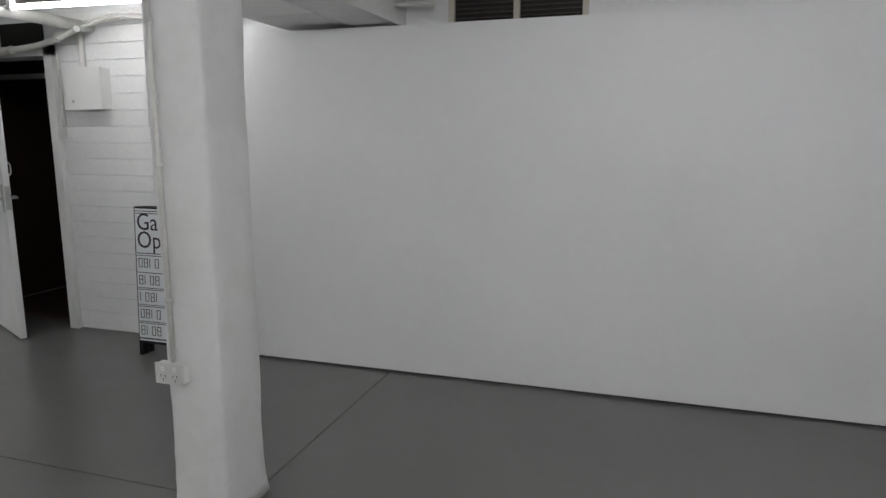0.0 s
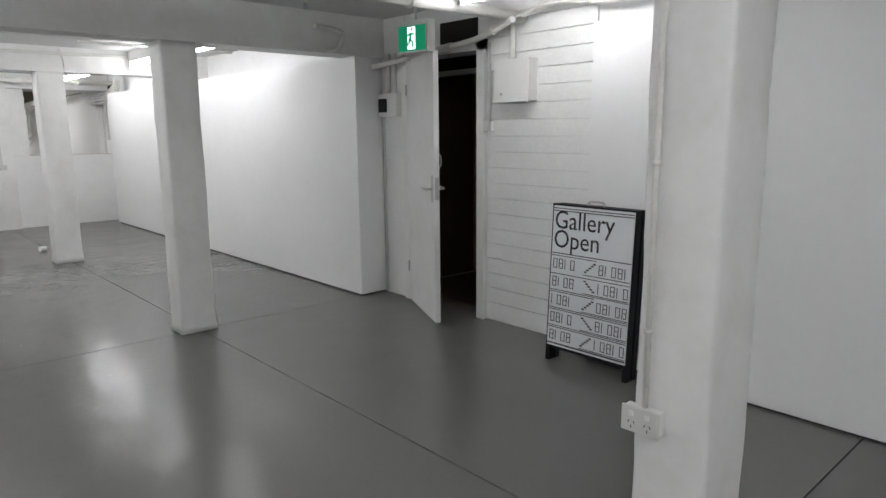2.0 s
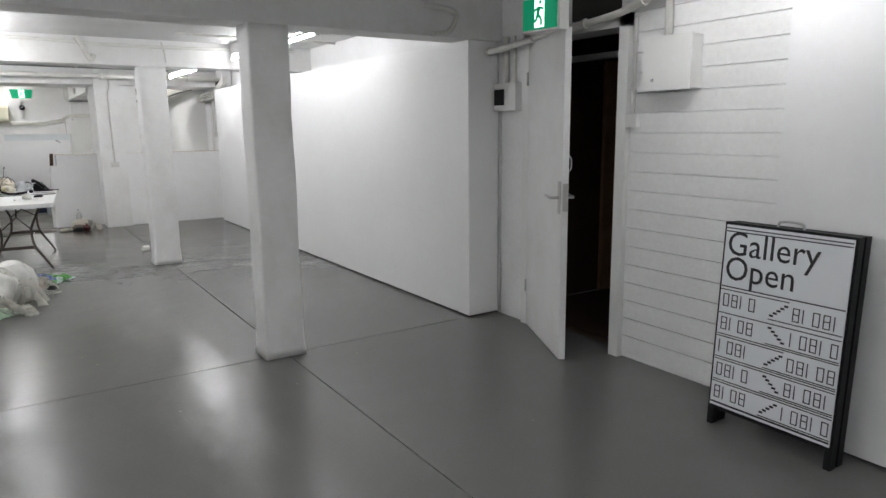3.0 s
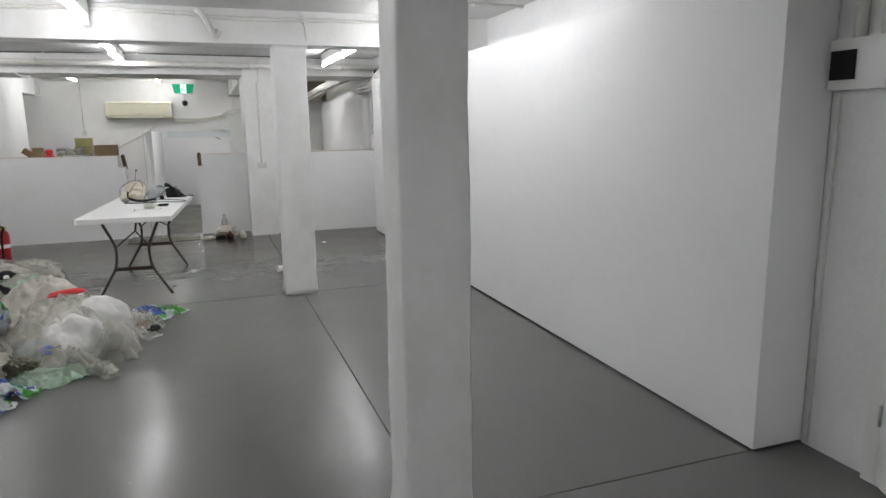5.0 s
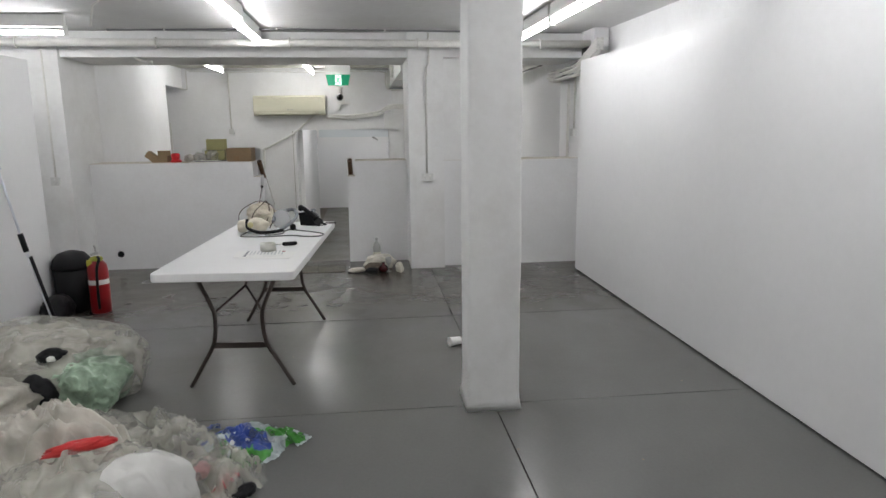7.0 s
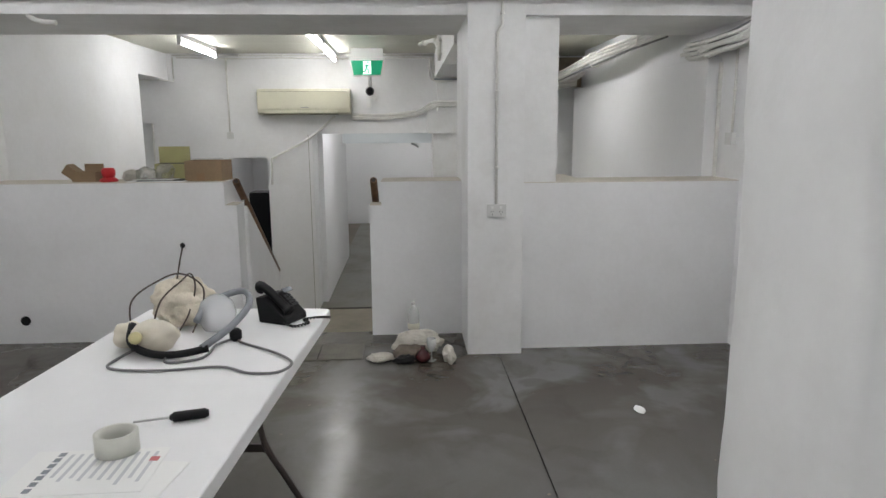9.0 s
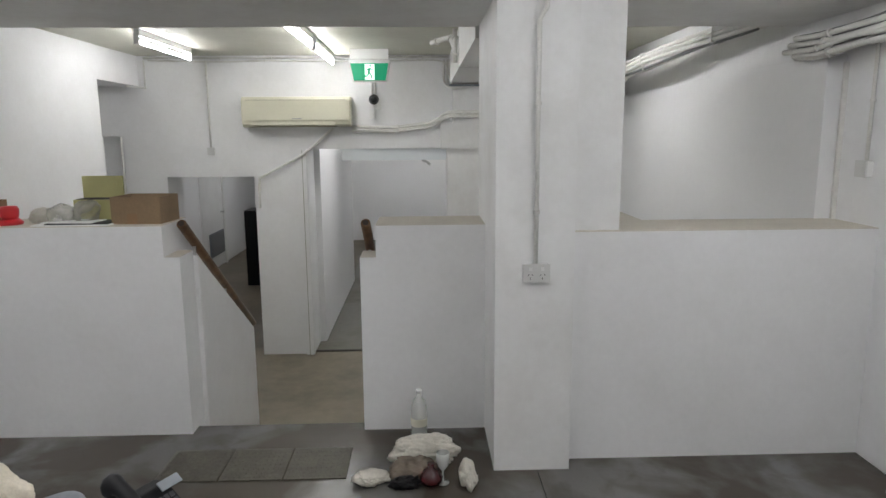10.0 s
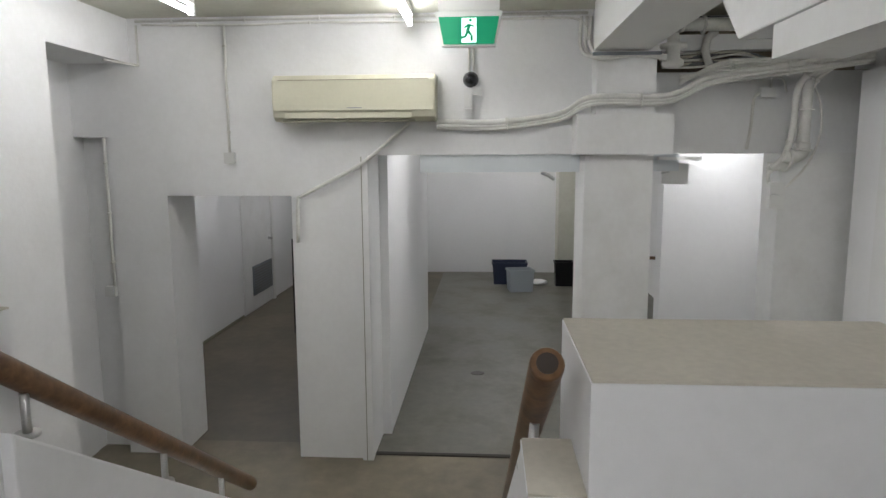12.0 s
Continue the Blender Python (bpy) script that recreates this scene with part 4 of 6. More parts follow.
part("bulb", blob(9.7, (0.11, 0.11, 0.10), 0.03, 4, False, 1, 1.2), PALE_BULB, e).location = (-0.04, -0.075, 0.0)
part("cap", lathe([(0.022, -0.004), (0.02, 0.008), (0.008, 0.012)], 12), mat("yellowed_cap", (0.5, 0.46, 0.24), 0.4), e, "yellowed rubber cap").matrix_basis = pose(0.066, -0.02, 0.07, 0, 75, 0)
tube_part("foam_tube", e, FOAM, curve_pts([(0.11, 0.16, 0.03), (0.0, 0.23, 0.07), (-0.18, 0.25, 0.10), (-0.28, 0.21, 0.125), (-0.27, 0.13, 0.11), (-0.16, 0.10, 0.10), (-0.10, 0.08, 0.06)], 6), 0.0125, "grey foam tube bent into a loop", 14).location = (-0.045, 0.03, 0)
tube_part("black_tube", e, BLACK, curve_pts([(0.105, 0.18, 0.028), (0.13, 0.09, 0.018), (0.125, 0.0, 0.02), (0.10, -0.07, 0.05), (0.05, -0.08, 0.10)], 6), 0.0125, "black tube under the bulb").location = (-0.045, 0.03, 0)
e = empty("glass_bulb", pose(-9.03, 0.535, TZ), "clear glass bulb lying on the table", "bulb")
part("globe", lathe([(0.02, 0.0), (0.05, 0.01), (0.068, 0.045), (0.07, 0.075), (0.055, 0.115), (0.03, 0.135), (0.005, 0.142)], 20), mat("frosted_glass", (0.80, 0.82, 0.84), 0.08, alpha=0.42), e)
e = empty("cable", pose(-8.75, 0.55, TZ), "long grey cable looped on the table", "cable")
tube_part("run", e, CABLE_GREY, curve_pts([(-0.16, -0.18, 0.02), (0.02, -0.25, 0.008), (0.11, -0.24, 0.006), (0.14, -0.08, 0.006), (0.12, 0.1, 0.006), (0.18, 0.2, 0.006), (0.18, 0.29, 0.006), (0.10, 0.32, 0.006), (0.0, 0.25, 0.006),
                                   (-0.12, 0.11, 0.006), (-0.17, 0.08, 0.006), (-0.10, 0.03, 0.006), (0.03, 0.02, 0.006), (0.07, -0.08, 0.006), (0.0, -0.1, 0.012)], 6), 0.0045, "grey cable")
part("plug", lathe([(0.012, 0.0), (0.022, 0.01), (0.022, 0.035), (0.012, 0.045)], 12), BLACK, e, "black plug").location = (-0.16, 0.08, 0)
e = empty("telephone", pose(-9.17, 0.74, TZ, 0, 0, 62), "black desk telephone with handset and coiled cord on the table", "telephone")
e.scale = (0.88, 0.88, 0.88)
bm = bmesh.new()
prof = [(0.085, 0.0), (0.085, 0.028), (-0.03, 0.115), (-0.075, 0.11), (-0.06, 0.0)]
va, vb = ([bm.verts.new((x, y, z)) for x, z in prof] for y in (-0.075, 0.075))
bm.faces.new(va), bm.faces.new(vb[::-1])
for k in range(5):
    bm.faces.new((va[k], vb[k], vb[(k + 1) % 5], va[(k + 1) % 5]))
bmesh.ops.recalc_face_normals(bm, faces=bm.faces)
part("base", bm, BLACK, e, bevel=0.006)
tube_part("handset", e, BLACK, curve_pts([(0.085, -0.04, 0.052), (0.065, -0.04, 0.07), (0.01, -0.04, 0.112), (-0.05, -0.04, 0.15), (-0.085, -0.04, 0.145)], 4), [0.020, 0.027, 0.028, 0.024] + [0.019] * 9 + [0.024, 0.029, 0.029, 0.022], "black handset")
bm = bmesh.new()
slope = Matrix.Translation((0.03, 0.035, 0.088)) @ Matrix.Rotation(radians(38.5), 4, "Y")
for r in range(4):
    for c in range(3):
        bm_box(bm, -0.03 + r * 0.018, -0.018 + r * 0.018, -0.022 + c * 0.016, -0.011 + c * 0.016, 0.0, 0.004, slope)
part("keys", bm, mat("dark_keys", (0.05, 0.05, 0.055), 0.5), e, "grey keys")
box_part("display", e, INK_GREY, -0.065, -0.04, 0.0, 0.06, 0.0, 0.003, "grey display", m=slope)
cord = curve_pts([(0.07, -0.07, 0.012), (0.14, -0.09, 0.010), (0.17, -0.03, 0.012), (0.13, 0.0, 0.014), (0.16, 0.06, 0.012), (0.21, 0.08, 0.012)], 24)
tube_part("cord", e, BLACK, [p + Vector((0.004 * math.cos(k * 1.3), 0.007 * math.sin(k * 1.3), 0.006 * math.cos(k * 1.3 + 1))) for k, p in enumerate(cord)], 0.0035, "coiled black cord", sides=5)
e = empty("screwdriver", pose(-8.245, 0.63, TZ, 0, 0, 105), "screwdriver with black grip on the table", "screwdriver")
tube_part("shaft", e, CHROME, [(0.085, 0, 0.014), (-0.0, 0, 0.014)], 0.003, "steel shaft")
tube_part("grip", e, BLACK, [(0.0, 0, 0.014), (-0.006, 0, 0.014), (-0.01, 0, 0.014), (-0.085, 0, 0.014), (-0.095, 0, 0.014)], [0.006, 0.009, 0.013, 0.013, 0.008], "black grip")
e.rotation_euler[2] = radians(-75)
e = empty("tape_roll", pose(-8.095, 0.563, TZ), "roll of clear packing tape on the paper on the table", "tape")
bm = bmesh.new()
rings = []
for r_, z in ((0.048, 0), (0.048, 0.05), (0.038, 0.05), (0.038, 0)):
    rings.append([bm.verts.new((r_ * math.cos(k * math.pi / 14), r_ * math.sin(k * math.pi / 14), z)) for k in range(28)])
for a, b in zip(rings, rings[1:] + rings[:1]):
    for k in range(28):
        bm.faces.new((a[k], a[(k + 1) % 28], b[(k + 1) % 28], b[k])).smooth = True
part("roll", bm, mat("tape_layers", (0.62, 0.62, 0.56), 0.3, var=0.05, scale=40), e, bevel=0.001)
e = empty("paper_sheet", pose(-7.95, 0.585, TZ + 0.0, 0, 0, -98), "printed sheets of paper with grey and red marks on the table", "paper")
box_part("sheet", e, PAPER, -0.15, 0.15, -0.105, 0.105, 0.0, 0.0012, bevel=0)
box_part("sheet", e, PAPER, -0.10, 0.20, -0.155, 0.04, 0.0013, 0.0022, m=Matrix.Rotation(0.16, 4, "Z"), bevel=0)
bm = bmesh.new()
for k in range(11):
    bm_box(bm, -0.08 + k * 0.021, -0.072 + k * 0.021, -0.135, -0.02 + random.uniform(-0.03, 0.03), 0.0023, 0.0027, Matrix.Rotation(0.16, 4, "Z"))
part("print_lines", bm, mat("pale_print", (0.55, 0.56, 0.58), 0.7), e, "pale printed lines")
bm = bmesh.new()
for k in range(7):
    bm_box(bm, 0.13, 0.145, -0.145 + k * 0.026, -0.128 + k * 0.026, 0.0023, 0.0029, Matrix.Rotation(0.16, 4, "Z"))
part("print_dark", bm, INK_GREY, e, "dark printed marks")
box_part("print_red", e, INK_RED, -0.09, -0.07, -0.11, -0.09, 0.0023, 0.0029, "red printed mark", m=Matrix.Rotation(0.16, 4, "Z"), bevel=0)

# ---- floor covers, felt bundle and bottle ----
for k in range(3):
    e = empty("floor_cover", pose(-10.91, 0.19 + k * 0.30, 0.0), "worn flush steel cover plate in the floor", "floor cover", "covers in a row in the floor")
    box_part("plate", e, STEEL_PLATE, -0.155, 0.155, -0.145, 0.145, 0.0005, 0.005, bevel=0.001)
    bm = bmesh.new()
    for i in range(7):
        for j in range(11):
            bm_box(bm, -0.13 + i * 0.04, -0.105 + i * 0.04, -0.13 + j * 0.024, -0.124 + j * 0.024, 0.005, 0.0066)
    part("tread", bm, STEEL_PLATE, e)
e = empty("felt_bundle", pose(-10.82, 1.30, 0), "grey-white felt folded round brown rags beside the low wall", "bundle")


part("felt", blob(18.4, (0.09, 0.36, 0.16), 0.26, 5, True, 1.2, 2.6), FELT, e).location = (-0.06, 0.0, 0)
part("felt", blob(19.4, (0.20, 0.09, 0.10), 0.25, 4, True, 1.2, 2.4), FELT, e).location = (0.12, 0.20, 0)
part("rags", blob(12.4, (0.20, 0.24, 0.09), 0.35, 4, True, 1.2, 3.4), RAGS, e, "brown and dark rags").location = (0.06, -0.05, 0)
part("rag_ends", blob(15.4, (0.15, 0.2, 0.05), 0.4, 4, True, 1.2, 3.4), FELT, e, "pale frayed ends").location = (0.10, -0.24, 0)
part("rag_ends", blob(16.4, (0.07, 0.16, 0.06), 0.4, 4, True, 1.2, 3.4), BLACK, e, "black crumpled rag").location = (0.16, -0.09, 0)
part("flask", lathe([(0.03, 0), (0.05, 0.015), (0.054, 0.038), (0.036, 0.068), (0.013, 0.082), (0.017, 0.105)], 16), MAROON, e, "dark red flask").location = (0.13, 0.03, 0.0)
e = empty("wine_glass", pose(-10.70, 1.385, 0), "clear drinking glass standing in the felt bundle", "glass")
part("glass_body", lathe([(0.03, 0), (0.03, 0.004), (0.005, 0.01), (0.005, 0.06), (0.025, 0.085), (0.032, 0.12), (0.03, 0.15), (0.028, 0.15), (0.03, 0.12), (0.023, 0.088), (0.003, 0.066)], 20), PET, e)
e = empty("water_bottle", pose(-11.13, 1.275, 0), "clear plastic bottle with a torn label against the low wall", "bottle")
part("bottle_body", lathe([(0.038, 0), (0.042, 0.006), (0.042, 0.06), (0.040, 0.07), (0.042, 0.08), (0.042, 0.18), (0.03, 0.225), (0.015, 0.245), (0.014, 0.262)], 20), PET, e)
part("cap", lathe([(0.016, 0.262), (0.016, 0.28), (0.012, 0.283)], 14), PET, e, "clear cap")
part("label_sleeve", lathe([(0.0425, 0.09), (0.0428, 0.092), (0.0428, 0.13), (0.0425, 0.132)], 20), mat("bottle_label", (0.6, 0.58, 0.48), 0.5), e, "pale torn label")

# ---- steps down and handrails ----
bm = bmesh.new()
for k in range(4):
    bm_box(bm, -11.36 - 0.27 * (k + 1), -11.36 - 0.27 * k, 0.065, 0.935, LOW, -0.176 * (k + 1))
tagged(part("stairs", bm, RAW, bevel=0.004), "bare concrete steps down to the lower room", "stairs", kind="structure")
for side, y0, y1 in (("a", -0.10, 0.085), ("b", 0.978, 1.06)):
    bm = bmesh.new()
    prof = [(-11.46, LOW), (-12.52, LOW), (-12.52, 0.22), (-11.46, 0.94)]
    va, vb = ([bm.verts.new((x, y, z)) for x, z in prof] for y in (y0, y1))
    bm.faces.new(va), bm.faces.new(vb[::-1])
    for k in range(4):
        bm.faces.new((va[k], vb[k], vb[(k + 1) % 4], va[(k + 1) % 4]))
    bmesh.ops.recalc_face_normals(bm, faces=bm.faces)
    tagged(part("stair_wall", bm, WHITE, bevel=0.006), "white sloping wall beside the steps", "wall", kind="structure")


def handrail(y, wall_y, x0, z0, x1, z1, brackets, label):
    e = empty("handrail", pose(x0, y, z0), label, "handrail")
    d = Vector((x1 - x0, 0, z1 - z0))
    u = d.normalized()
    tube_part("rail", e, WOOD, [Vector() - u * 0.0, u * 0.006, d - u * 0.006, d], [0.023, 0.026, 0.026, 0.023], "round brown timber rail", sides=20)
    tube_part("end_grain", e, STEEL_DK, [-u * 0.0012, -u * 0.0002], 0.016, "dark worn end of the rail", sides=16)
    for t in brackets:
        p = d * t
        drop = Vector((0, (wall_y - y), -0.115))
        tube_part("bracket", e, CHROME, [p + Vector((0, 0, -0.03)), p + Vector((0, (wall_y - y) * 0.4, -0.07)), p + drop], 0.009, "steel rail bracket")
        tube_part("flange", e, CHROME, [p + drop + Vector((0, 0, -0.002)), p + drop + Vector((0, 0, 0.006))], 0.024, "steel flange")
    return e


handrail(0.03, 0.03, -11.40, 1.122, -12.70, 0.195, (0.13, 0.52, 0.80), "brown timber handrail on steel brackets above the sloping wall")
handrail(1.008, 1.0, -11.325, 1.126, -12.70, 0.175, (0.16, 0.52, 0.80), "brown timber handrail on steel brackets above the sloping wall")
# flat black disc stands in for the shaded inside of the hole
bm = bmesh.new()
bmesh.ops.create_cone(bm, cap_ends=True, segments=20, radius1=0.034, radius2=0.034, depth=0.006)
e = empty("drain_hole", pose(-11.258, -1.451, 0.167, 0, 90, 0), "round dark hole low in the wall", "hole")
part("rim", bm, BLACK, e)

# ---- things on the low wall ----
TOP = 1.13


def carton(name, m, w, d, h, label, flaps=True):
    e = empty(name, m, label, "box")
    bm = bmesh.new()
    t = 0.004
    for b in ((-w / 2, w / 2, -d / 2, -d / 2 + t, 0, h), (-w / 2, w / 2, d / 2 - t, d / 2, 0, h), (-w / 2, -w / 2 + t, -d / 2 + t, d / 2 - t, 0, h),
              (w / 2 - t, w / 2, -d / 2 + t, d / 2 - t, 0, h), (-w / 2 + t, w / 2 - t, -d / 2 + t, d / 2 - t, 0, t)):
        bm_box(bm, *b)
    part("carton_body", bm, CARD, e)
    return e


e = carton("cardboard_box", pose(-11.44, -0.165, TOP, 0, 0, 90 - 4), 0.26, 0.22, 0.14, "open brown cardboard box on the low wall")
box_part("tape", e, CARD_DK, -0.045, 0.01, -0.1125, -0.1105, 0.0, 0.055, "brown tape", bevel=0)
part("contents", blob(21, (0.24, 0.16, 0.08), 0.3, 3, True, 1, 4), RAGS, e, "dark contents").location = (0, 0, 0.006)
e = carton("cardboard_box", pose(-11.43, -0.995, TOP, 0, 0, 84), 0.17, 0.14, 0.07, "small open brown cardboard box on the low wall")
box_part("flap", e, CARD, -0.07, 0.07, 0.07, 0.073, 0.07, 0.12, m=Matrix.Rotation(0.0, 4, "X"))
e = empty("cardboard_scrap", pose(-11.42, -1.12, TOP, 0, 38, 90), "torn piece of brown cardboard box tipped on its edge", "box")
box_part("scrap", e, CARD, -0.07, 0.03, -0.05, 0.05, 0.03, 0.10, bevel=0.002)
e.location.z = TOP + 0.0
e = empty("clamp_lamp", pose(-11.37, -0.835, TOP), "small red plastic lamp lying on the low wall", "lamp")
part("lamp_base", lathe([(0.058, 0), (0.062, 0.012), (0.05, 0.022), (0.042, 0.03)], 20), RED_PL, e)
part("lamp_head", lathe([(0.038, 0.0301), (0.044, 0.05), (0.046, 0.08), (0.036, 0.095), (0.01, 0.098)], 20), RED_PL, e, "red lamp head")
for k, (y, w, h) in enumerate(((-0.70, 0.13, 0.085), (-0.60, 0.15, 0.10), (-0.47, 0.13, 0.12))):
    e = empty("plastic_bag", pose(-11.44, y, TOP), "crumpled milky plastic bag on the low wall", "plastic bag", "bags on the low wall")
    part("bag", blob(30 + k, (0.18, w, h), 0.16, 4, True, 1, 3), FILM if k else MILKY, e)
e = empty("papers", pose(-11.36, -0.48, TOP, 0, 0, 90), "stack of papers and a dark folder on the low wall", "papers")
box_part("sheet", e, PAPER, -0.2, 0.19, -0.085, 0.1, 0.0, 0.005, bevel=0)
box_part("folder", e, INK, -0.14, 0.17, -0.07, 0.09, 0.0052, 0.011, "dark folder", m=Matrix.Rotation(0.06, 4, "Z"))
box_part("sheet", e, PAPER, -0.17, 0.10, -0.06, 0.09, 0.0112, 0.014, m=Matrix.Rotation(-0.1, 4, "Z"), bevel=0)
e = empty("tin_box", pose(-11.53, -0.45, TOP), "open olive yellow tin box on the low wall", "tin")
OLIVE = mat("olive_enamel", (0.36, 0.34, 0.15), 0.4, var=0.08, scale=8)
box_part("tin_body", e, OLIVE, -0.06, 0.06, -0.105, 0.105, 0.0, 0.115, bevel=0.01)
# near-black plate on the solid body paints the shade inside the tin
box_part("tin_inside", e, DARK, -0.05, 0.05, -0.095, 0.095, 0.1155, 0.118, "dark plate for the shaded inside", bevel=0)
box_part("tin_lid", e, OLIVE, -0.074, -0.062, -0.11, 0.11, 0.11, 0.235, "raised olive lid", bevel=0.006)
box_part("lid_emboss", e, OLIVE, -0.062, -0.059, -0.075, 0.075, 0.14, 0.205, bevel=0.002)

# ---- lower room: air conditioner, camera, capital, ducts ----
XW = WALL_X
e = empty("air_conditioner", pose(XW, 0.0, 1.82), "aged cream wall-mounted split air conditioner", "air conditioner")
bm = bmesh.new()
prof = [(0.0, -0.155), (0.14, -0.155), (0.185, -0.13), (0.205, -0.03), (0.20, 0.12), (0.17, 0.155), (0.0, 0.16)]
va, vb = ([bm.verts.new((x, y, z)) for x, z in prof] for y in (-0.565, 0.565))
bm.faces.new(va), bm.faces.new(vb[::-1])
for k in range(len(prof)):
    bm.faces.new((va[k], vb[k], vb[(k + 1) % len(prof)], va[(k + 1) % len(prof)]))
bmesh.ops.recalc_face_normals(bm, faces=bm.faces)
part("casing", bm, CREAM, e, bevel=0.012, segments=3)
# darker cream strips paint the shade of the seam and the air slot
box_part("panel_gap", e, CREAM_DK, 0.195, 0.2035, -0.52, 0.52, 0.118, 0.122, "dark seam", bevel=0)
box_part("front_panel", e, CREAM, 0.1985, 0.209, -0.55, 0.55, -0.085, 0.112, bevel=0.004)
box_part("air_flap", e, CREAM, 0.17, 0.198, -0.48, 0.40, -0.137, -0.10, bevel=0.005)
box_part("flap_gap", e, CREAM_DK, 0.13, 0.182, -0.50, 0.42, -0.158, -0.148, "dark air slot", bevel=0)
box_part("badge", e, INK_GREY, 0.2085, 0.2105, -0.04, 0.06, -0.072, -0.066, "small grey badge", bevel=0)
e = empty("security_camera", pose(XW, 0.80, 1.95), "black dome security camera with small boxes under it on the wall", "camera")
dome = lathe([(0.055, 0.0), (0.055, 0.02), (0.05, 0.03), (0.046, 0.045), (0.036, 0.065), (0.02, 0.078), (0.004, 0.082)], 20)
bmesh.ops.transform(dome, matrix=Matrix.Rotation(radians(90), 4, "Y"), verts=dome.verts)
part("dome", dome, mat("smoked_dome", (0.012, 0.012, 0.014), 0.08), e)
box_part("camera_base", e, ENAMEL, 0.0, 0.05, -0.045, 0.01, -0.20, -0.06, bevel=0.006)
box_part("sensor", e, ENAMEL, 0.0, 0.04, 0.015, 0.08, -0.11, -0.05, bevel=0.008)
for dy in (-0.012, 0.018):
    tube_part("lead", e, PIPE, [(0.012, dy, 0.06), (0.012, dy, 0.3)], 0.008)
structure("capital", [(XW, XW + 0.26, 1.51, 2.14, 1.425, 1.69)], CONC_PAINT, "white square pillar capital", "pillar", 0.012)
structure("pillar", [(XW - 0.26, XW + 0.20, 1.575, 2.03, LOW, 1.425)], CONC_PAINT, "square white pillar in the opening", "pillar", 0.012)
structure("pillar_head", [(XW, XW + 0.20, 1.64, 2.03, 1.69, 2.40)], CONC_PAINT, "white pillar above its capital", "pillar", 0.01)
e = empty("duct", pose(XW + 0.4, 1.79, 2.25), "white sheet metal ventilation duct under the ceiling", "duct")
box_part("duct_body", e, ENAMEL, -0.16, 3.06, -0.18, 0.18, -0.15, 0.155, bevel=0.004)
box_part("flange", e, ENAMEL, 1.46, 1.475, -0.186, 0.186, -0.156, 0.155, bevel=0.001)
box_part("cable_channel", e, INK_GREY, -0.14, -0.125, -0.19, 0.25, -0.185, -0.165, "dusty channel behind the duct", bevel=0.002)
haunch = [(-12.74, 1.80), (-11.73, 1.80), (-11.73, CEILING - 0.012), (-13.35, CEILING - 0.012), (-13.19, 2.21)]
tagged(part("haunch", bm_prism(haunch, 1.752, 1.98), CONC_PAINT, bevel=0.008), "white painted haunch of the deep beam", "beam", kind="structure")
structure("haunch_corbel", [(-12.48, -11.73, 1.76, 1.97, 1.70, 1.797)], CONC_PAINT, "white painted corbel under the haunch", "beam", 0.008)
fix_run("pipe", [(-13.32, 1.58, 2.395), (-13.32, 1.58, 2.14)], 0.018, label="short white pipe beside the duct", category="pipe", clips=2)
fix_run("pipe", [(-13.62, 1.40, 2.33), (-13.45, 1.50, 2.34), (-13.38, 1.55, 2.33), (-13.36, 1.58, 2.25)], 0.022, label="white elbow pipe under the ceiling", category="pipe", smooth_n=4, clips=2)
e = empty("valve", pose(-14.95, 2.13, 2.09), "white painted valve on a pipe", "valve")
part("valve_body", lathe([(0.03, 0.12), (0.042, 0.10), (0.038, 0.06), (0.085, 0.05), (0.085, 0.028), (0.045, 0.022), (0.045, -0.04), (0.07, -0.055), (0.07, -0.085), (0.035, -0.105)], 18), PIPE, e)
tube_part("pipe_stub", e, PIPE, [(0, 0, 0.1), (0, 0.0, 0.33)], 0.02)
for k, (dx, dz, r) in enumerate(((0, 0, 0.02), (0.03, -0.028, 0.013), (-0.02, -0.045, 0.012))):
    fix_run("cable", [(XW + 0.04 + dx * 0.5, 0.56, 1.66 + dz), (XW + 0.04, 1.0, 1.655 + dz), (XW + 0.04, 1.42, 1.71 + dz), (XW + 0.23, 1.6, 1.80 + dz), (XW + 0.23, 2.0, 1.80 + dz), (XW + 0.20, 2.18, 1.83 + dz), (XW + 0.15, 2.4, 1.93 + dz),
                      (XW + 0.2 + dx, 2.8, 1.985 + dz), (XW + 0.3, 3.35, 2.04 + dz)], r, label="white lagged pipes along the wall", category="pipe", smooth_n=6, clips=3)
for k, (dy, dz) in enumerate(((0, 0), (0.03, 0.02), (-0.035, 0.01))):
    fix_run("cable", [(XW + 0.03, 1.59 + dy, 2.36), (XW + 0.03, 1.585 + dy, 2.16 + dz), (XW + 0.2, 1.62 + dy, 2.06 + dz), (XW + 0.23, 1.72, 2.05 + dz), (XW + 0.235, 1.88, 2.07 + dz), (XW + 0.24, 2.08, 2.04 + dz)], 0.012, label="painted cable round the pillar head", category="cable", smooth_n=5)
for k, (dy, r) in enumerate(((0, 0.022), (0.05, 0.016), (0.09, 0.014))):
    fix_run("pipe", [(XW + 0.25, 3.2, 2.0), (XW + 0.12, 3.06 + dy, 1.96), (XW + 0.06, 3.0 + dy, 1.85), (XW + 0.05, 2.99 + dy, 1.6), (XW + 0.05, 2.95 + dy, 1.42), (XW + 0.05, 2.86 + dy * 0.5, 1.32)], r,
            label="painted pipe bending down the wall", category="pipe", smooth_n=6, clips=2)
e = empty("junction_box", pose(XW - 0.149, 2.875, 1.85), "small white junction box on the wall", "junction box")
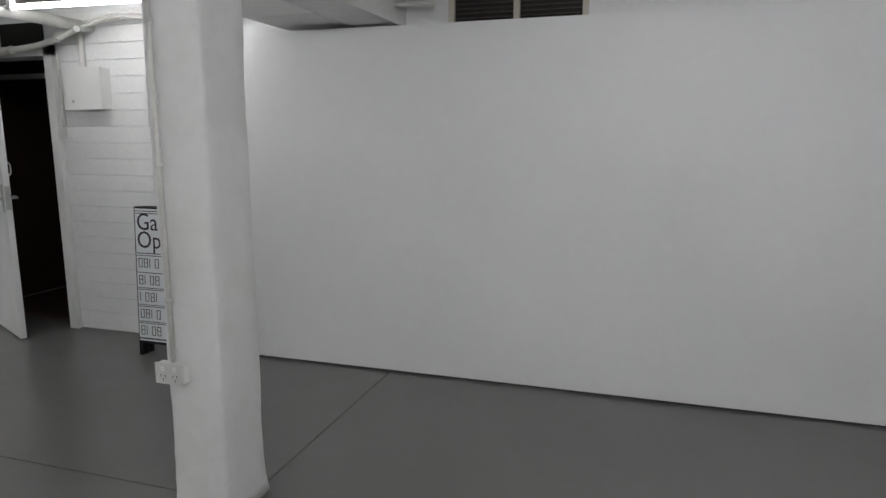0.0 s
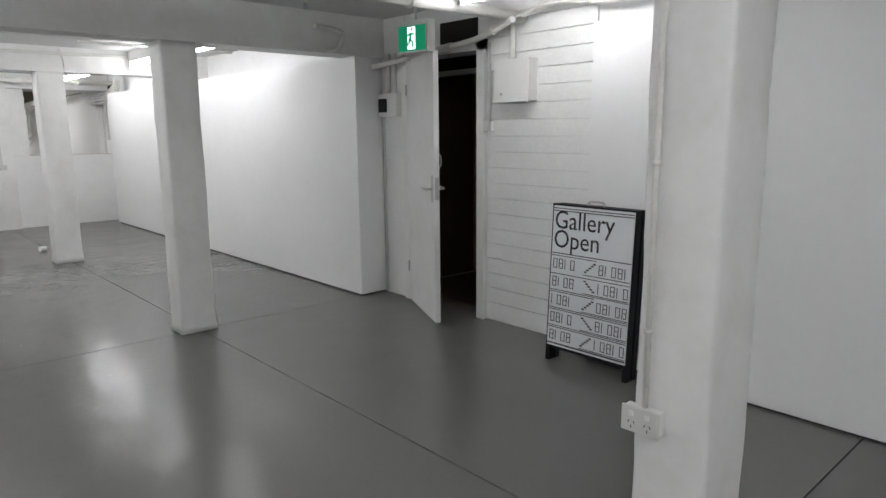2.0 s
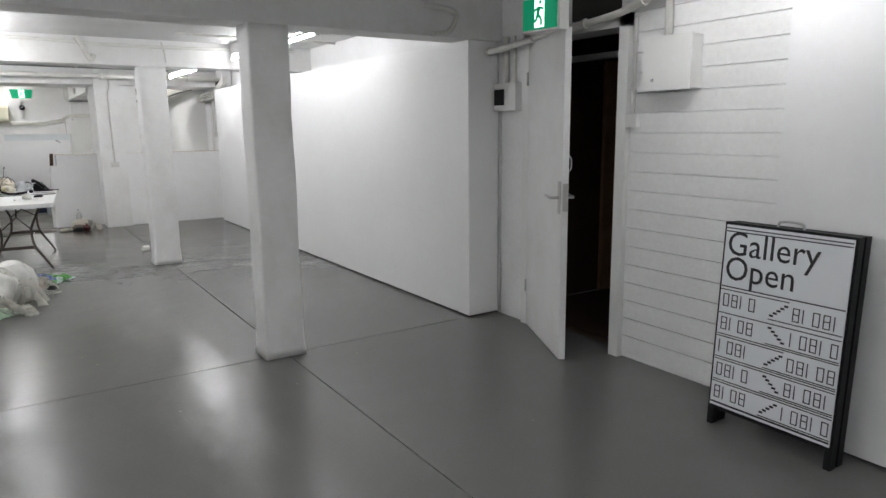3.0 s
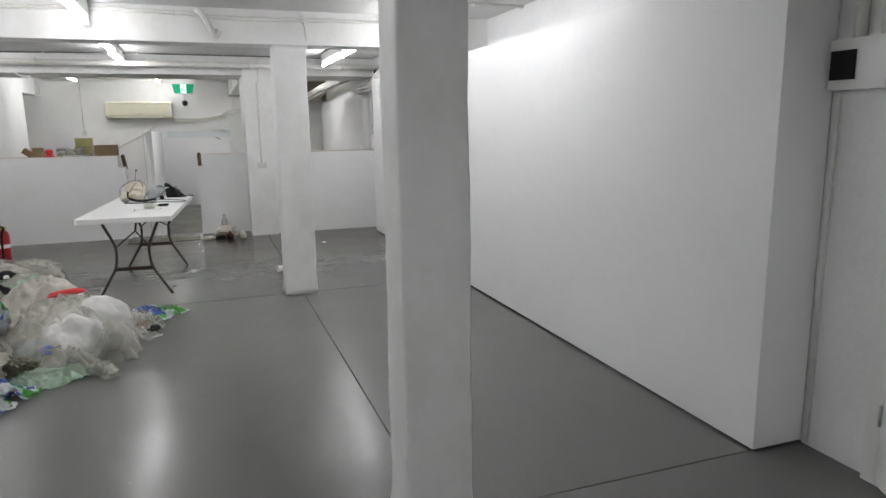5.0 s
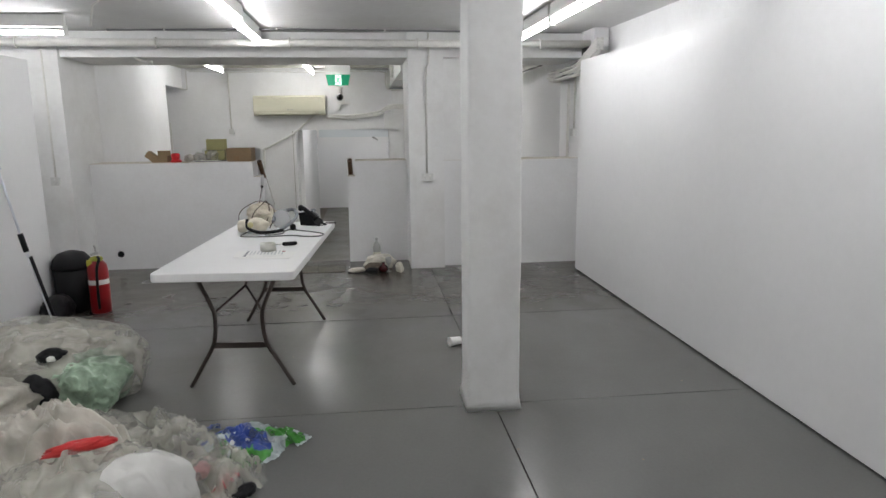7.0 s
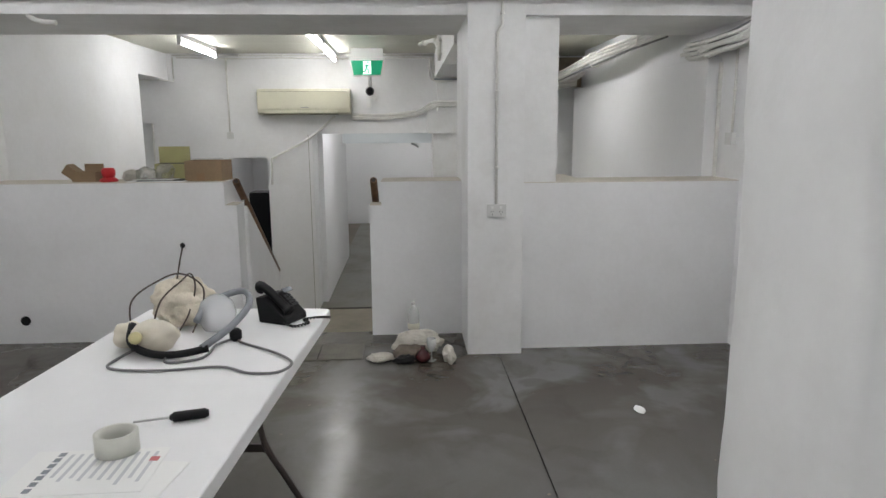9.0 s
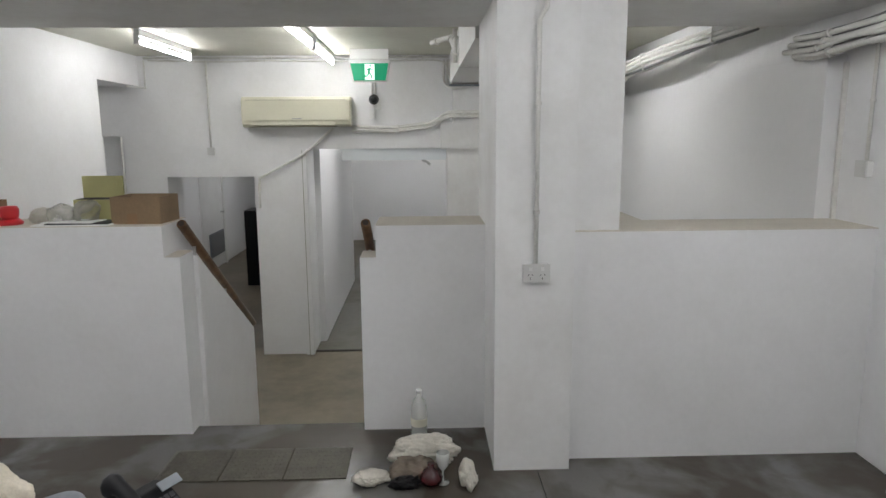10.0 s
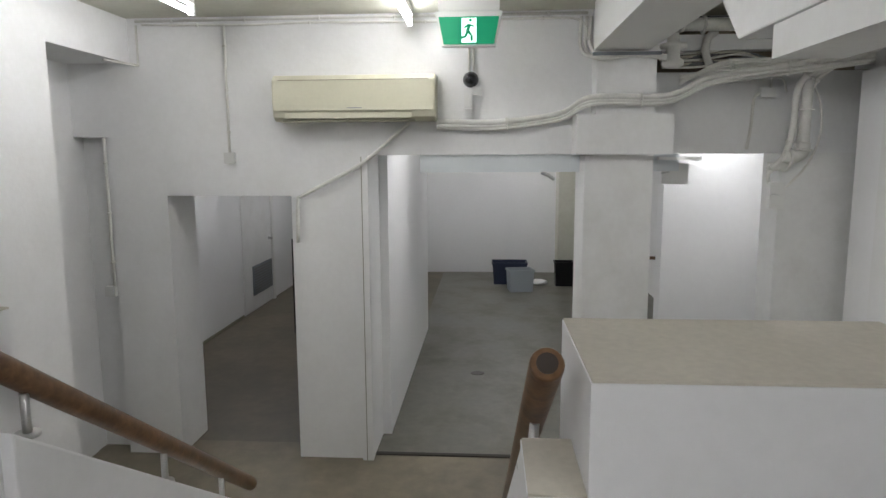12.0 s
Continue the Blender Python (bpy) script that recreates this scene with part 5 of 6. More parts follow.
box_part("box", e, ENAMEL, 0, 0.05, -0.05, 0.05, -0.035, 0.035)
tube_part("loop", e, PIPE, curve_pts([(0.03, 0.02, 0.035), (0.03, 0.03, 0.1), (0.03, 0.1, 0.09), (0.03, 0.13, 0.0)], 5), 0.007)
e = empty("wall_box", pose(XW, 2.91, 1.14), "two small white boxes on the wall edge", "wall box")
box_part("box", e, ENAMEL, 0, 0.06, -0.05, 0.05, -0.09, 0.0)
box_part("box", e, ENAMEL, 0, 0.06, -0.05, 0.05, 0.012, 0.09)
fix_run("conduit", [(XW + 0.015, -1.6, 2.385), (XW + 0.015, 1.6, 2.385)], 0.010, clips=6, label="white conduit along the wall top")
fix_run("cable", [(XW + 0.02, -1.55, 2.36), (XW + 0.02, -0.8, 2.345), (XW + 0.02, -0.3, 2.355), (XW + 0.02, 0.5, 2.345), (XW + 0.02, 1.3, 2.355), (XW + 0.03, 1.55, 2.33), (XW + 0.03, 1.6, 2.2)], 0.008,
        label="painted cable along the wall top", category="cable", smooth_n=5, clips=4)
fix_run("conduit", [(XW + 0.012, -1.6, 2.36), (XW + 0.012, -1.6, 2.08), (XW + 0.35, -1.66, 2.075)], 0.009, label="white conduit round the soffit")
fix_run("conduit", [(XW + 0.05, 0.37, 1.655), (XW + 0.05, 0.30, 1.60), (XW + 0.05, 0.03, 1.375), (XW + 0.05, -0.40, 1.15), (XW + 0.05, -0.45, 1.10), (XW + 0.05, -0.46, 0.8)], 0.014, label="white drain hose from the air conditioner", category="hose", smooth_n=4)
structure("soffit", [(XW, -14.235, -2.6, -1.6735, 2.10, CEILING - 0.012)], WHITE, "white boxed soffit in the corner", "soffit", 0.006)
structure("wall_recess", [(XW, XW + 0.35, -2.6, -2.14, LOW, 2.10)], WHITE, "white wall return in the corner", "wall", 0.006)
structure("wall_west_trim", [(XW - 0.02, XW + 0.035, -0.02, 0.06, LOW, 1.43), ], WHITE, "white boarded pier edge", "trim", 0.004)
structure("wall_south_corner", [(-15.15, -14.235, -2.8, -2.6, LOW, CEILING)], WHITE, "white wall", "wall")
structure("wall_south_below", [(-14.235, -11.62, -2.0, -1.9, LOW, 0)], WHITE, "white wall", "wall")
GLAZE = mat("pale_glazed_strip", (0.74, 0.78, 0.80), 0.2, var=0.05, scale=2)
structure("lintel_strip", [(XW - 0.045, XW - 0.015, 0.435, 1.57, 1.305, 1.4295)], GLAZE, "pale strip under the lintel", "lintel", 0.003)
structure("lintel_strip", [(XW - 0.19, XW - 0.16, 2.035, 2.3, 1.305, 1.4295)], GLAZE, "pale strip under the lintel", "lintel", 0.003)
e = empty("door_closer", pose(XW - 0.09, 1.36, 1.30), "small steel bracket under the lintel", "bracket")
tube_part("arm", e, CHROME, [(0.0, -0.05, 0.0), (0.02, 0.0, -0.02), (0.02, 0.04, -0.05)], 0.014)

# cavity above the right-hand opening: a pipe space with dusty cables
XC = WALL_X
# brown sheets carry the cavity's unlit look in their colour
CAVITY_BROWN = mat("unlit_brown_masonry", (0.30, 0.25, 0.18), 0.8, var=0.3, scale=5, fine=0.1, bump=0.003, stain=(0.08, 0.06, 0.04), stain_amount=0.7, stain_scale=3)
structure("cavity_back", [(X0 + 0.053, X0 + 0.06, 2.034, 3.59, 2.004, CEILING - 0.02)], CAVITY_BROWN, "brown back of the pipe space, toned dark as unlit", "wall", 0)
structure("cavity_floor", [(X0 + 0.063, XC - 0.155, 2.034, 3.59, 2.0005, 2.004)], CAVITY_BROWN, "brown ledge of the pipe space, toned dark as unlit", "wall", 0)
fix_run("pipe", [(XC + 0.06, 2.24, 2.285), (XC + 0.06, 2.72, 2.28)], 0.042, label="thick white pipe with couplings under the ceiling", category="pipe", clips=2, sides=14)
fix_run("pipe", [(XC + 0.06, 2.24, 2.285), (XC + 0.06, 2.20, 2.28), (XC + 0.07, 2.17, 2.24)], 0.034, label="white elbow at the pipe end", category="pipe", smooth_n=3, clips=1)
fix_run("pipe", [(XC + 0.0, 2.46, 2.245), (XC + 0.04, 2.40, 2.20), (XC + 0.04, 2.385, 2.12), (XC + 0.0, 2.42, 2.05), (XC - 0.05, 2.45, 2.03)], 0.026, label="bent white hose in the pipe space", category="hose", smooth_n=6)
for k in range(7):
    yy, zz = 2.12 + 0.03 * (k % 2), 2.02 + 0.016 * k
    fix_run("cable", [(XC - 0.03 - 0.02 * k, yy, zz), (XC - 0.02, 2.38, zz + 0.012 * math.sin(k * 2.1)), (XC - 0.02 - 0.01 * k, 2.62, zz + 0.03 + 0.01 * math.cos(k * 1.7)), (XC - 0.06, 2.80, zz - 0.01 * k + 0.03), (XC - 0.1, 3.0, 2.03)],
            0.008 + 0.003 * (k % 3), label="dusty loose cable in the pipe space", category="cable", material=(PIPE, LEDGE, CABLE_GREY)[k % 3], smooth_n=6)
for k in range(5):
    fix_run("cable", [(XC + 0.05, 2.22, 1.95 - 0.012 * k), (XC + 0.08, 2.5, 1.965 + 0.018 * k), (XC + 0.14, 2.9, 1.985 + 0.016 * k), (XC + 0.25, 3.3, 2.05 + 0.012 * k), (XC + 0.5, 3.38, 2.11 + 0.01 * k)],
            0.010 + 0.004 * (k % 2), label="white painted cable along the wall edge", category="cable", smooth_n=6, clips=2)
fix_run("pipe", [(XC + 0.07, 3.06, 1.94), (XC + 0.07, 3.06, 1.50)], 0.034, label="thick white downpipe beside the cables", category="pipe", clips=1, sides=14)
fix_run("pipe", [(XC + 0.07, 3.06, 1.50), (XC + 0.07, 3.05, 1.43), (XC + 0.07, 2.99, 1.40), (XC + 0.06, 2.93, 1.41)], 0.042, label="white pipe elbow below the downpipe", category="pipe", smooth_n=4, clips=2, sides=14)
for k in range(4):
    fix_run("cable", [(XC + 0.06, 2.98 + 0.012 * k, 1.42), (XC + 0.05, 2.90 + 0.02 * k, 1.34 - 0.01 * k), (XC + 0.03, 2.85, 1.27 + 0.03 * k), (XC + 0.0, 2.88, 1.20)],
            0.009, label="white cable looping at the opening's corner", category="cable", smooth_n=5)
fix_run("cable", [(XC - 0.135, 2.82, 1.85), (XC - 0.135, 2.79, 1.80), (XC - 0.135, 2.78, 1.62), (XC - 0.135, 2.76, 1.46)], 0.011, label="painted cable down the wall from the junction box", category="cable", smooth_n=5)
fix_run("cable", [(XC + 0.05, 3.10, 1.90), (XC + 0.05, 3.16, 1.75), (XC + 0.05, 3.17, 1.55), (XC + 0.05, 3.10, 1.35), (XC + 0.05, 2.97, 1.20)], 0.008, label="thin white cable looping by the downpipe", category="cable", smooth_n=5)
e = empty("door_bracket", pose(XC - 0.20, 2.28, 1.33), "white metal bracket at the top of the opening", "bracket")
box_part("plate", e, ENAMEL, 0.0, 0.01, -0.09, 0.10, -0.12, 0.03, bevel=0.002)
box_part("arm", e, ENAMEL, 0.0, 0.10, -0.14, 0.16, 0.055, 0.075, bevel=0.002)
tube_part("pin", e, CHROME, [(0.03, -0.05, 0.05), (0.03, -0.05, -0.03), (0.03, -0.10, -0.04)], 0.007, "small steel pin")
e = empty("wall_handrail", pose(-19.0, 2.86, 0.10), "short dark handrail end on a wall of the back room", "handrail")
tube_part("rail", e, WOOD, [(0, 0.25, 0), (0, -0.02, 0), (0, -0.05, -0.03), (0, -0.05, -0.10)], 0.022, "dark timber rail")
box_part("rail_plate", e, INK_GREY, -0.02, 0.02, 0.02, 0.10, -0.10, -0.02, bevel=0.004)

# rooms at the back
structure("partition", [(-16.7, -16.5, 2.51, 3.37, LOW, 1.75)], PANEL, "tall white panel in the back room", "wall", 0.03)
structure("partition", [(-23.4, -22.9, 2.25, 4.0, LOW, 1.75)], CEIL_REAR, "cream wall section in the back room", "wall")
structure("wall_west_side", [(XW - 0.25, XW + 0.02, 2.93, 3.62, LOW, 1.43)], CONC_PAINT, "cream white wall end with pipes", "wall", 0.02)
display = empty("display_wall", pose(-13.1, 3.40, LOW), "tall white display wall standing along the lower room", "wall")
box_part("board", display, PANEL, -1.88, 1.84, -0.05, 0.05, 0.0, 1.955 - LOW, bevel=0.004)


def crate(name, m, w, d, h, material, label, taper=0.9):
    e = empty(name, m, label, "storage box")
    bm = bmesh.new()
    t = 0.008
    outer = [[(sx * w / 2 * k, sy * d / 2 * k, z) for sx, sy in ((-1, -1), (1, -1), (1, 1), (-1, 1))] for k, z in ((taper, 0), (1, h))]
    inner = [[(sx * (w / 2 * k - t), sy * (d / 2 * k - t), z) for sx, sy in ((-1, -1), (1, -1), (1, 1), (-1, 1))] for k, z in ((1, h), (taper, t))]
    rings = [[bm.verts.new(p) for p in r] for r in outer + inner]
    for a, b in zip(rings, rings[1:]):
        for k in range(4):
            bm.faces.new((a[k], a[(k + 1) % 4], b[(k + 1) % 4], b[k]))
    bm.faces.new(rings[0][::-1]), bm.faces.new(rings[-1])
    part("crate_body", bm, material, e)
    bm = bmesh.new()
    for b in ((-w / 2 - 0.012, w / 2 + 0.012, -d / 2 - 0.012, -d / 2, h - 0.03, h), (-w / 2 - 0.012, w / 2 + 0.012, d / 2, d / 2 + 0.012, h - 0.03, h),
              (-w / 2 - 0.012, -w / 2, -d / 2, d / 2, h - 0.03, h), (w / 2, w / 2 + 0.012, -d / 2, d / 2, h - 0.03, h)):
        bm_box(bm, *b)
    part("rim", bm, material, e)
    return e


crate("storage_crate", pose(-22.3, 1.32, LOW, 0, 0, 0), 0.4, 0.62, 0.40, BLUE_PL, "dark blue plastic storage box on the back room floor")
crate("storage_crate", pose(-21.6, 1.48, LOW, 0, 0, 10), 0.32, 0.42, 0.38, CLEAR_PL, "cloudy clear plastic storage box on the back room floor")
crate("waste_bin", pose(-22.1, 2.28, LOW), 0.26, 0.33, 0.44, BLACK, "black plastic bin on the back room floor")
e = empty("papers", pose(-22.2, 1.86, LOW), "loose papers on the back room floor", "papers")
part("paper_heap", blob(44, (0.3, 0.3, 0.09), 0.3, 3, True), PAPER, e)
e = empty("door_grille", pose(-20.3, -2.580, -0.42), "grey louvred vent low in the back wall", "vent")
box_part("vent_frame", e, INK_GREY, -0.42, 0.42, 0.0, 0.02, -0.22, 0.22)
for k in range(10):
    box_part("slat", e, CABLE_GREY, -0.38, 0.38, 0.021, 0.03, -0.19 + k * 0.04, -0.17 + k * 0.04, bevel=0)
e = empty("back_door", pose(-20.05, -2.6, LOW), "shut white door with a steel knob in the back passage", "door")
box_part("leaf", e, DOORWHITE, -0.72, 0.50, 0.0, 0.018, 0.02, 2.06)
box_part("door_stop", e, ENAMEL, -0.80, -0.725, 0.0, 0.05, 0.0, 2.12)
part("knob", lathe([(0.028, 0.0), (0.028, 0.006), (0.014, 0.012), (0.014, 0.03), (0.028, 0.045), (0.02, 0.065)], 14, ), CHROME, e, "steel knob").matrix_basis = pose(-0.62, 0.018, 1.02, -90, 0, 0)
structure("baseboard", [(-19.5, XW - 0.3, -2.6, -2.585, LOW, LOW + 0.035)], CREAM_DK, "dirty edge strip along the passage wall", "baseboard", 0.002)
e = empty("black_cabinet", pose(-18.9, -1.33, LOW), "tall black cabinet in the back passage", "cabinet")
box_part("cabinet_body", e, BLACK, -0.3, 0.2, -0.28, 0.3, 0.0, 1.25, bevel=0.006)
structure("trim", [(XW + 0.0355, XW + 0.039, 0.012, 0.017, LOW, 1.42)], CREAM_DK, "dirty board joint on the pier", "trim", 0)
structure("passage_wall", [(-23.4, X0, -0.5, -0.4, LOW, 1.75)], PANEL, "white passage wall", "wall")
e = empty("floor_drain", pose(-17.2, 0.82, LOW), "small round steel floor drain", "drain")
part("grate", lathe([(0.075, 0.0), (0.075, 0.004), (0.06, 0.006)], 20), STEEL_DK, e)

# cable bundles over the right-hand opening
for k in range(9):
    dy, dz = (k % 3) * 0.035, (k // 3) * 0.032
    fix_run("cable", [(-15.05, 2.95 + dy * 2, 2.0 + dz), (-14.2, 3.05 + dy + 0.02 * math.sin(k), 2.06 + dz), (-13.4, 3.12 + dy, 2.12 + dz + 0.02 * math.cos(k * 2)), (-12.6, 3.2 + dy, 2.17 + dz),
                      (-11.8, 3.3 + dy, 2.2 + dz + 0.01 * math.sin(k))], 0.016 + 0.010 * (k % 3 == 1), label="white painted cable in a bundle on the wall", category="cable", smooth_n=6, clips=3)
for k in range(8):
    dy, dz = (k % 2) * 0.04, (k // 2) * 0.030
    fix_run("cable", [(-11.45 - 0.05 * (k % 3), 3.28 + dy, 1.97 + dz), (-11.25, 3.27 + dy, 1.955 + dz), (-11.0, 3.30 + dy, 1.97 + dz + 0.015 * math.sin(k)), (-10.75, 3.36 + dy, 2.0 + dz), (-10.5, 3.40 + dy, 2.12 + dz), (-10.3, 3.42 + dy, 2.2 + dz)],
            0.014 + 0.005 * (k % 2), label="white painted cable in a bundle above the display wall", category="cable", smooth_n=6, clips=2)
# dark cables added between the white ones to stand in for shadowed gaps
for k in range(4):
    fix_run("cable", [(-14.6, 3.02 + k * 0.02, 2.02 + k * 0.018), (-13.4, 3.14 + k * 0.02, 2.10 + k * 0.02), (-12.6, 3.22 + k * 0.02, 2.15 + k * 0.02), (-11.9, 3.3 + k * 0.02, 2.18 + k * 0.02)], 0.012,
            label="dark filler cable for the shaded gaps in the bundle on the wall", category="cable", material=CABLE_GREY, smooth_n=5)
    fix_run("cable", [(-11.45, 3.30, 1.975 + k * 0.03), (-11.2, 3.29, 1.965 + k * 0.03), (-10.9, 3.34, 1.99 + k * 0.03), (-10.55, 3.41, 2.10 + k * 0.02)], 0.012,
            label="dark filler cable for the shaded gaps in the bundle above the display wall", category="cable", material=CABLE_GREY, smooth_n=5)
structure("trim", [(-11.25, -11.235, 3.425, 3.449, 1.13, 1.92)], PIPE, "pale edge strip beside the display wall", "trim", 0.004)
# solid dark block puts the gap's shade into its colour
structure("shade_gap", [(-10.72, -10.52, 3.40, 3.5, 2.12, 2.24)], DARK, "dark block in place of the shade above the display wall", "opening", 0)

# ---- corner with extinguisher, bin and mop ----
e = empty("fire_extinguisher", pose(-9.55, -1.03, 0), "red fire extinguisher with white band and yellow tag on the floor", "fire extinguisher")
part("cylinder", lathe([(0.07, 0), (0.078, 0.012), (0.078, 0.36), (0.07, 0.405), (0.045, 0.435), (0.025, 0.445)], 28), RED, e, "red enamel cylinder")
part("band", lathe([(0.0785, 0.245), (0.0788, 0.247), (0.0788, 0.283), (0.0785, 0.285)], 28), PAPER, e, "white paper band")
part("valve", lathe([(0.02, 0.4455), (0.024, 0.455), (0.022, 0.48), (0.012, 0.49)], 14), CHROME, e)
box_part("grip", e, CHROME, -0.02, 0.09, -0.012, 0.012, 0.491, 0.505, "steel grip")
tube_part("trigger", e, CHROME, [(0.0, 0.0, 0.506), (-0.02, -0.01, 0.54), (-0.01, -0.015, 0.56)], 0.007)
tube_part("hose", e, BLACK, curve_pts([(0.02, 0.015, 0.47), (0.08, 0.05, 0.46), (0.092, 0.03, 0.38), (0.09, 0.02, 0.2), (0.09, 0.02, 0.05)], 6), 0.011, "black hose")
box_part("tag", e, mat("yellow_tag", (0.5, 0.48, 0.06), 0.5), 0.05, 0.054, -0.06, -0.02, 0.40, 0.45, "yellow tag")
part("tag_ribbon", blob(51, (0.03, 0.12, 0.05), 0.4, 3, False, 1, 4), mat("yellow_ribbon", (0.45, 0.45, 0.08), 0.5), e, "yellow ribbon").location = (0.03, 0.01, 0.43)
e = empty("waste_bin", pose(-9.66, -1.27, 0), "tall black plastic bin with domed lid beside the side wall", "bin")
part("bin_body", lathe([(0.125, 0), (0.135, 0.01), (0.15, 0.36)], 28), BLACK, e)
part("lid", lathe([(0.155, 0.361), (0.155, 0.385), (0.14, 0.44), (0.10, 0.485), (0.04, 0.505), (0.005, 0.507)], 28), BLACK, e, "domed black lid")
e = empty("mop", pose(-8.93, -1.12, 0), "flat black mop with white pole against the side wall", "mop")
tube_part("pole", e, mat("white_pole", (0.75, 0.76, 0.8), 0.35), [(0.05, 0.03, 0.06), (-0.02, -0.14, 0.62)], 0.011, "white pole")
tube_part("grip", e, BLACK, [(0.06, 0.05, 0.06), (0.0, -0.11, 0.6)], 0.012, "black second tube")
tube_part("grip", e, BLACK, [(-0.025, -0.145, 0.63), (-0.04, -0.18, 0.76)], 0.019, "black grip")
tube_part("upper_pole", e, mat("pale_pole", (0.7, 0.73, 0.78), 0.35), [(-0.042, -0.182, 0.765), (-0.07, -0.285, 1.22)], 0.008, "thin white upper pole")
tube_part("end_cap", e, mat("blue_cap", (0.03, 0.10, 0.45), 0.4), [(-0.07, -0.285, 1.222), (-0.073, -0.292, 1.31)], 0.014, "blue end cap")
box_part("mop_head", e, BLACK, -0.10, 0.16, -0.07, 0.09, 0.0, 0.045, "black mop head", bevel=0.015)
e = empty("black_bag", pose(-9.35, -1.29, 0), "limp black cloth bag on the floor by the wall", "bag")
part("cloth", blob(61, (0.34, 0.22, 0.22), 0.12, 4), BLACK, e)

# ---- the heap of plastic bags ----
HEAP = "heap of plastic bags on the floor"


def film_flap(seed, w, d, lift, steps=34):
    """A loose ruffled edge of film: a fan of pleats that runs out flat, with a ragged rim."""
    bm, off = bmesh.new(), Vector((seed * 3.7, seed, 0))
    grid = []
    for i in range(steps):
        u = i / (steps - 1)
        row = []
        for j in range(13):
            v = j / 12
            a = (u - 0.5) * 2.2
            r = d * (0.15 + v * (0.85 + 0.3 * noise.noise(Vector((u * 5, 0, 0)) + off)))
            pleat = noise.noise(Vector((u * 16, v * 1.2, 0)) + off) * 0.035 + noise.noise(Vector((u * 40, v * 5, 3)) + off) * 0.012
            z = lift * (1 - v) ** 1.5 + (0.02 + abs(pleat) * (0.4 + v)) * (1 - 0.5 * v)
            row.append(bm.verts.new((r * math.cos(a) + pleat * 0.3, math.sin(a) * w * (0.35 + 0.65 * v) / 2, max(0.002, z))))
        grid.append(row)
    for a, b in zip(grid, grid[1:]):
        for j in range(12):
            bm.faces.new((a[j], a[j + 1], b[j + 1], b[j])).smooth = True
    return bm


def bag(m, size, material, label, seed, folds=0.13, freq=2.6, sub=5, flaps=(), name="plastic_bag"):
    """A crumpled bag; flaps: turn in degrees, width, length and lift of its loose edges."""
    e = empty(name, m, label, "plastic bag", HEAP)
    part("film", blob(seed, size, folds, sub, True, 1, freq), material, e)
    for k, (turn, w, d, lift) in enumerate(flaps):
        bm = film_flap(seed + k * 3, w, d, lift)
        a = radians(turn)
        bmesh.ops.transform(bm, matrix=Matrix.Translation((math.cos(a) * size[0] * 0.36, math.sin(a) * size[1] * 0.36, 0)) @ Matrix.Rotation(a, 4, "Z"), verts=bm.verts)
        part("loose_edge", bm, material, e, "loose ruffled edge of the bag")
    return e


def draped_film(m, w, d, h, material, label, seed, folds=1.0, steps=46):
    """A loose sheet of film thrown over other bags: ridged folds, a ragged rim that runs out on the floor."""
    e = empty("plastic_film", m, label, "plastic film", HEAP)
    bm, off, rows = bmesh.new(), Vector((seed * 2.3, seed * 1.1, seed)), []
    for i in range(steps):
        row = []
        for j in range(steps):
            u, v = i / (steps - 1) * 2 - 1, j / (steps - 1) * 2 - 1
            # square grid rounded to a disc, its rim torn
            px, py = u * math.sqrt(1 - v * v / 2), v * math.sqrt(1 - u * u / 2)
            rim = 1 + 0.30 * noise.noise(Vector((px * 1.6, py * 1.6, 0)) + off) + 0.10 * noise.noise(Vector((px * 6, py * 6, 4)) + off)
            rr = math.hypot(px, py)
            p = Vector((px * 2.6, py * 2.6, 0)) + off
            q = p + noise.noise_vector(p * 1.3) * 0.5
            fold = abs(noise.noise(Vector((q.x * 0.8, q.y * 1.9, 1)))) * -0.16 + 0.06
            fold += (noise.voronoi(q * 1.1)[0][0] - 0.4) * 0.05 - abs(noise.noise(Vector((q.x * 3.5, q.y * 1.6, 7)))) * 0.03
            z = h * max(0.0, 1 - rr ** 2.2) ** 0.8 + fold * folds * (1 - 0.55 * rr ** 3)
            row.append(bm.verts.new((px * rim * w / 2, py * rim * d / 2, max(0.003 + 0.01 * abs(fold), z))))
        rows.append(row)
    for a, b in zip(rows, rows[1:]):
        for k in range(steps - 1):
            bm.faces.new((a[k], a[k + 1], b[k + 1], b[k])).smooth = True
    part("film", bm, material, e)
    if w > 0.4:
        for k in range(2):
            bm, a = film_flap(seed + 5 * k, w * 0.4, d * 0.28, 0.05), seed * 1.3 + k * 2.4
            bmesh.ops.transform(bm, matrix=Matrix.Translation((math.cos(a) * w * 0.40, math.sin(a) * d * 0.40, 0)) @ Matrix.Rotation(a, 4, "Z"), verts=bm.verts)
            part("loose_edge", bm, material, e, "loose ruffled edge of the film")
    return e


big = bag(pose(-7.80, -0.66, 0, 0, 0, 10), (1.05, 1.08, 0.42), FILM, "large clear plastic sack filled with film and bags", 71, 0.07, 1.4, flaps=((-20, 0.5, 0.35, 0.16), (20, 0.5, 0.3, 0.12)))
part("green_film", blob(72, (0.56, 0.50, 0.30), 0.10, 5), GREEN_BAG, big, "pale green film inside").location = (0.25, 0.24, 0.0)
part("black_film", blob(73, (0.18, 0.22, 0.22), 0.12, 4), BLACK, big, "black plastic inside").location = (0.46, 0.06, 0.07)
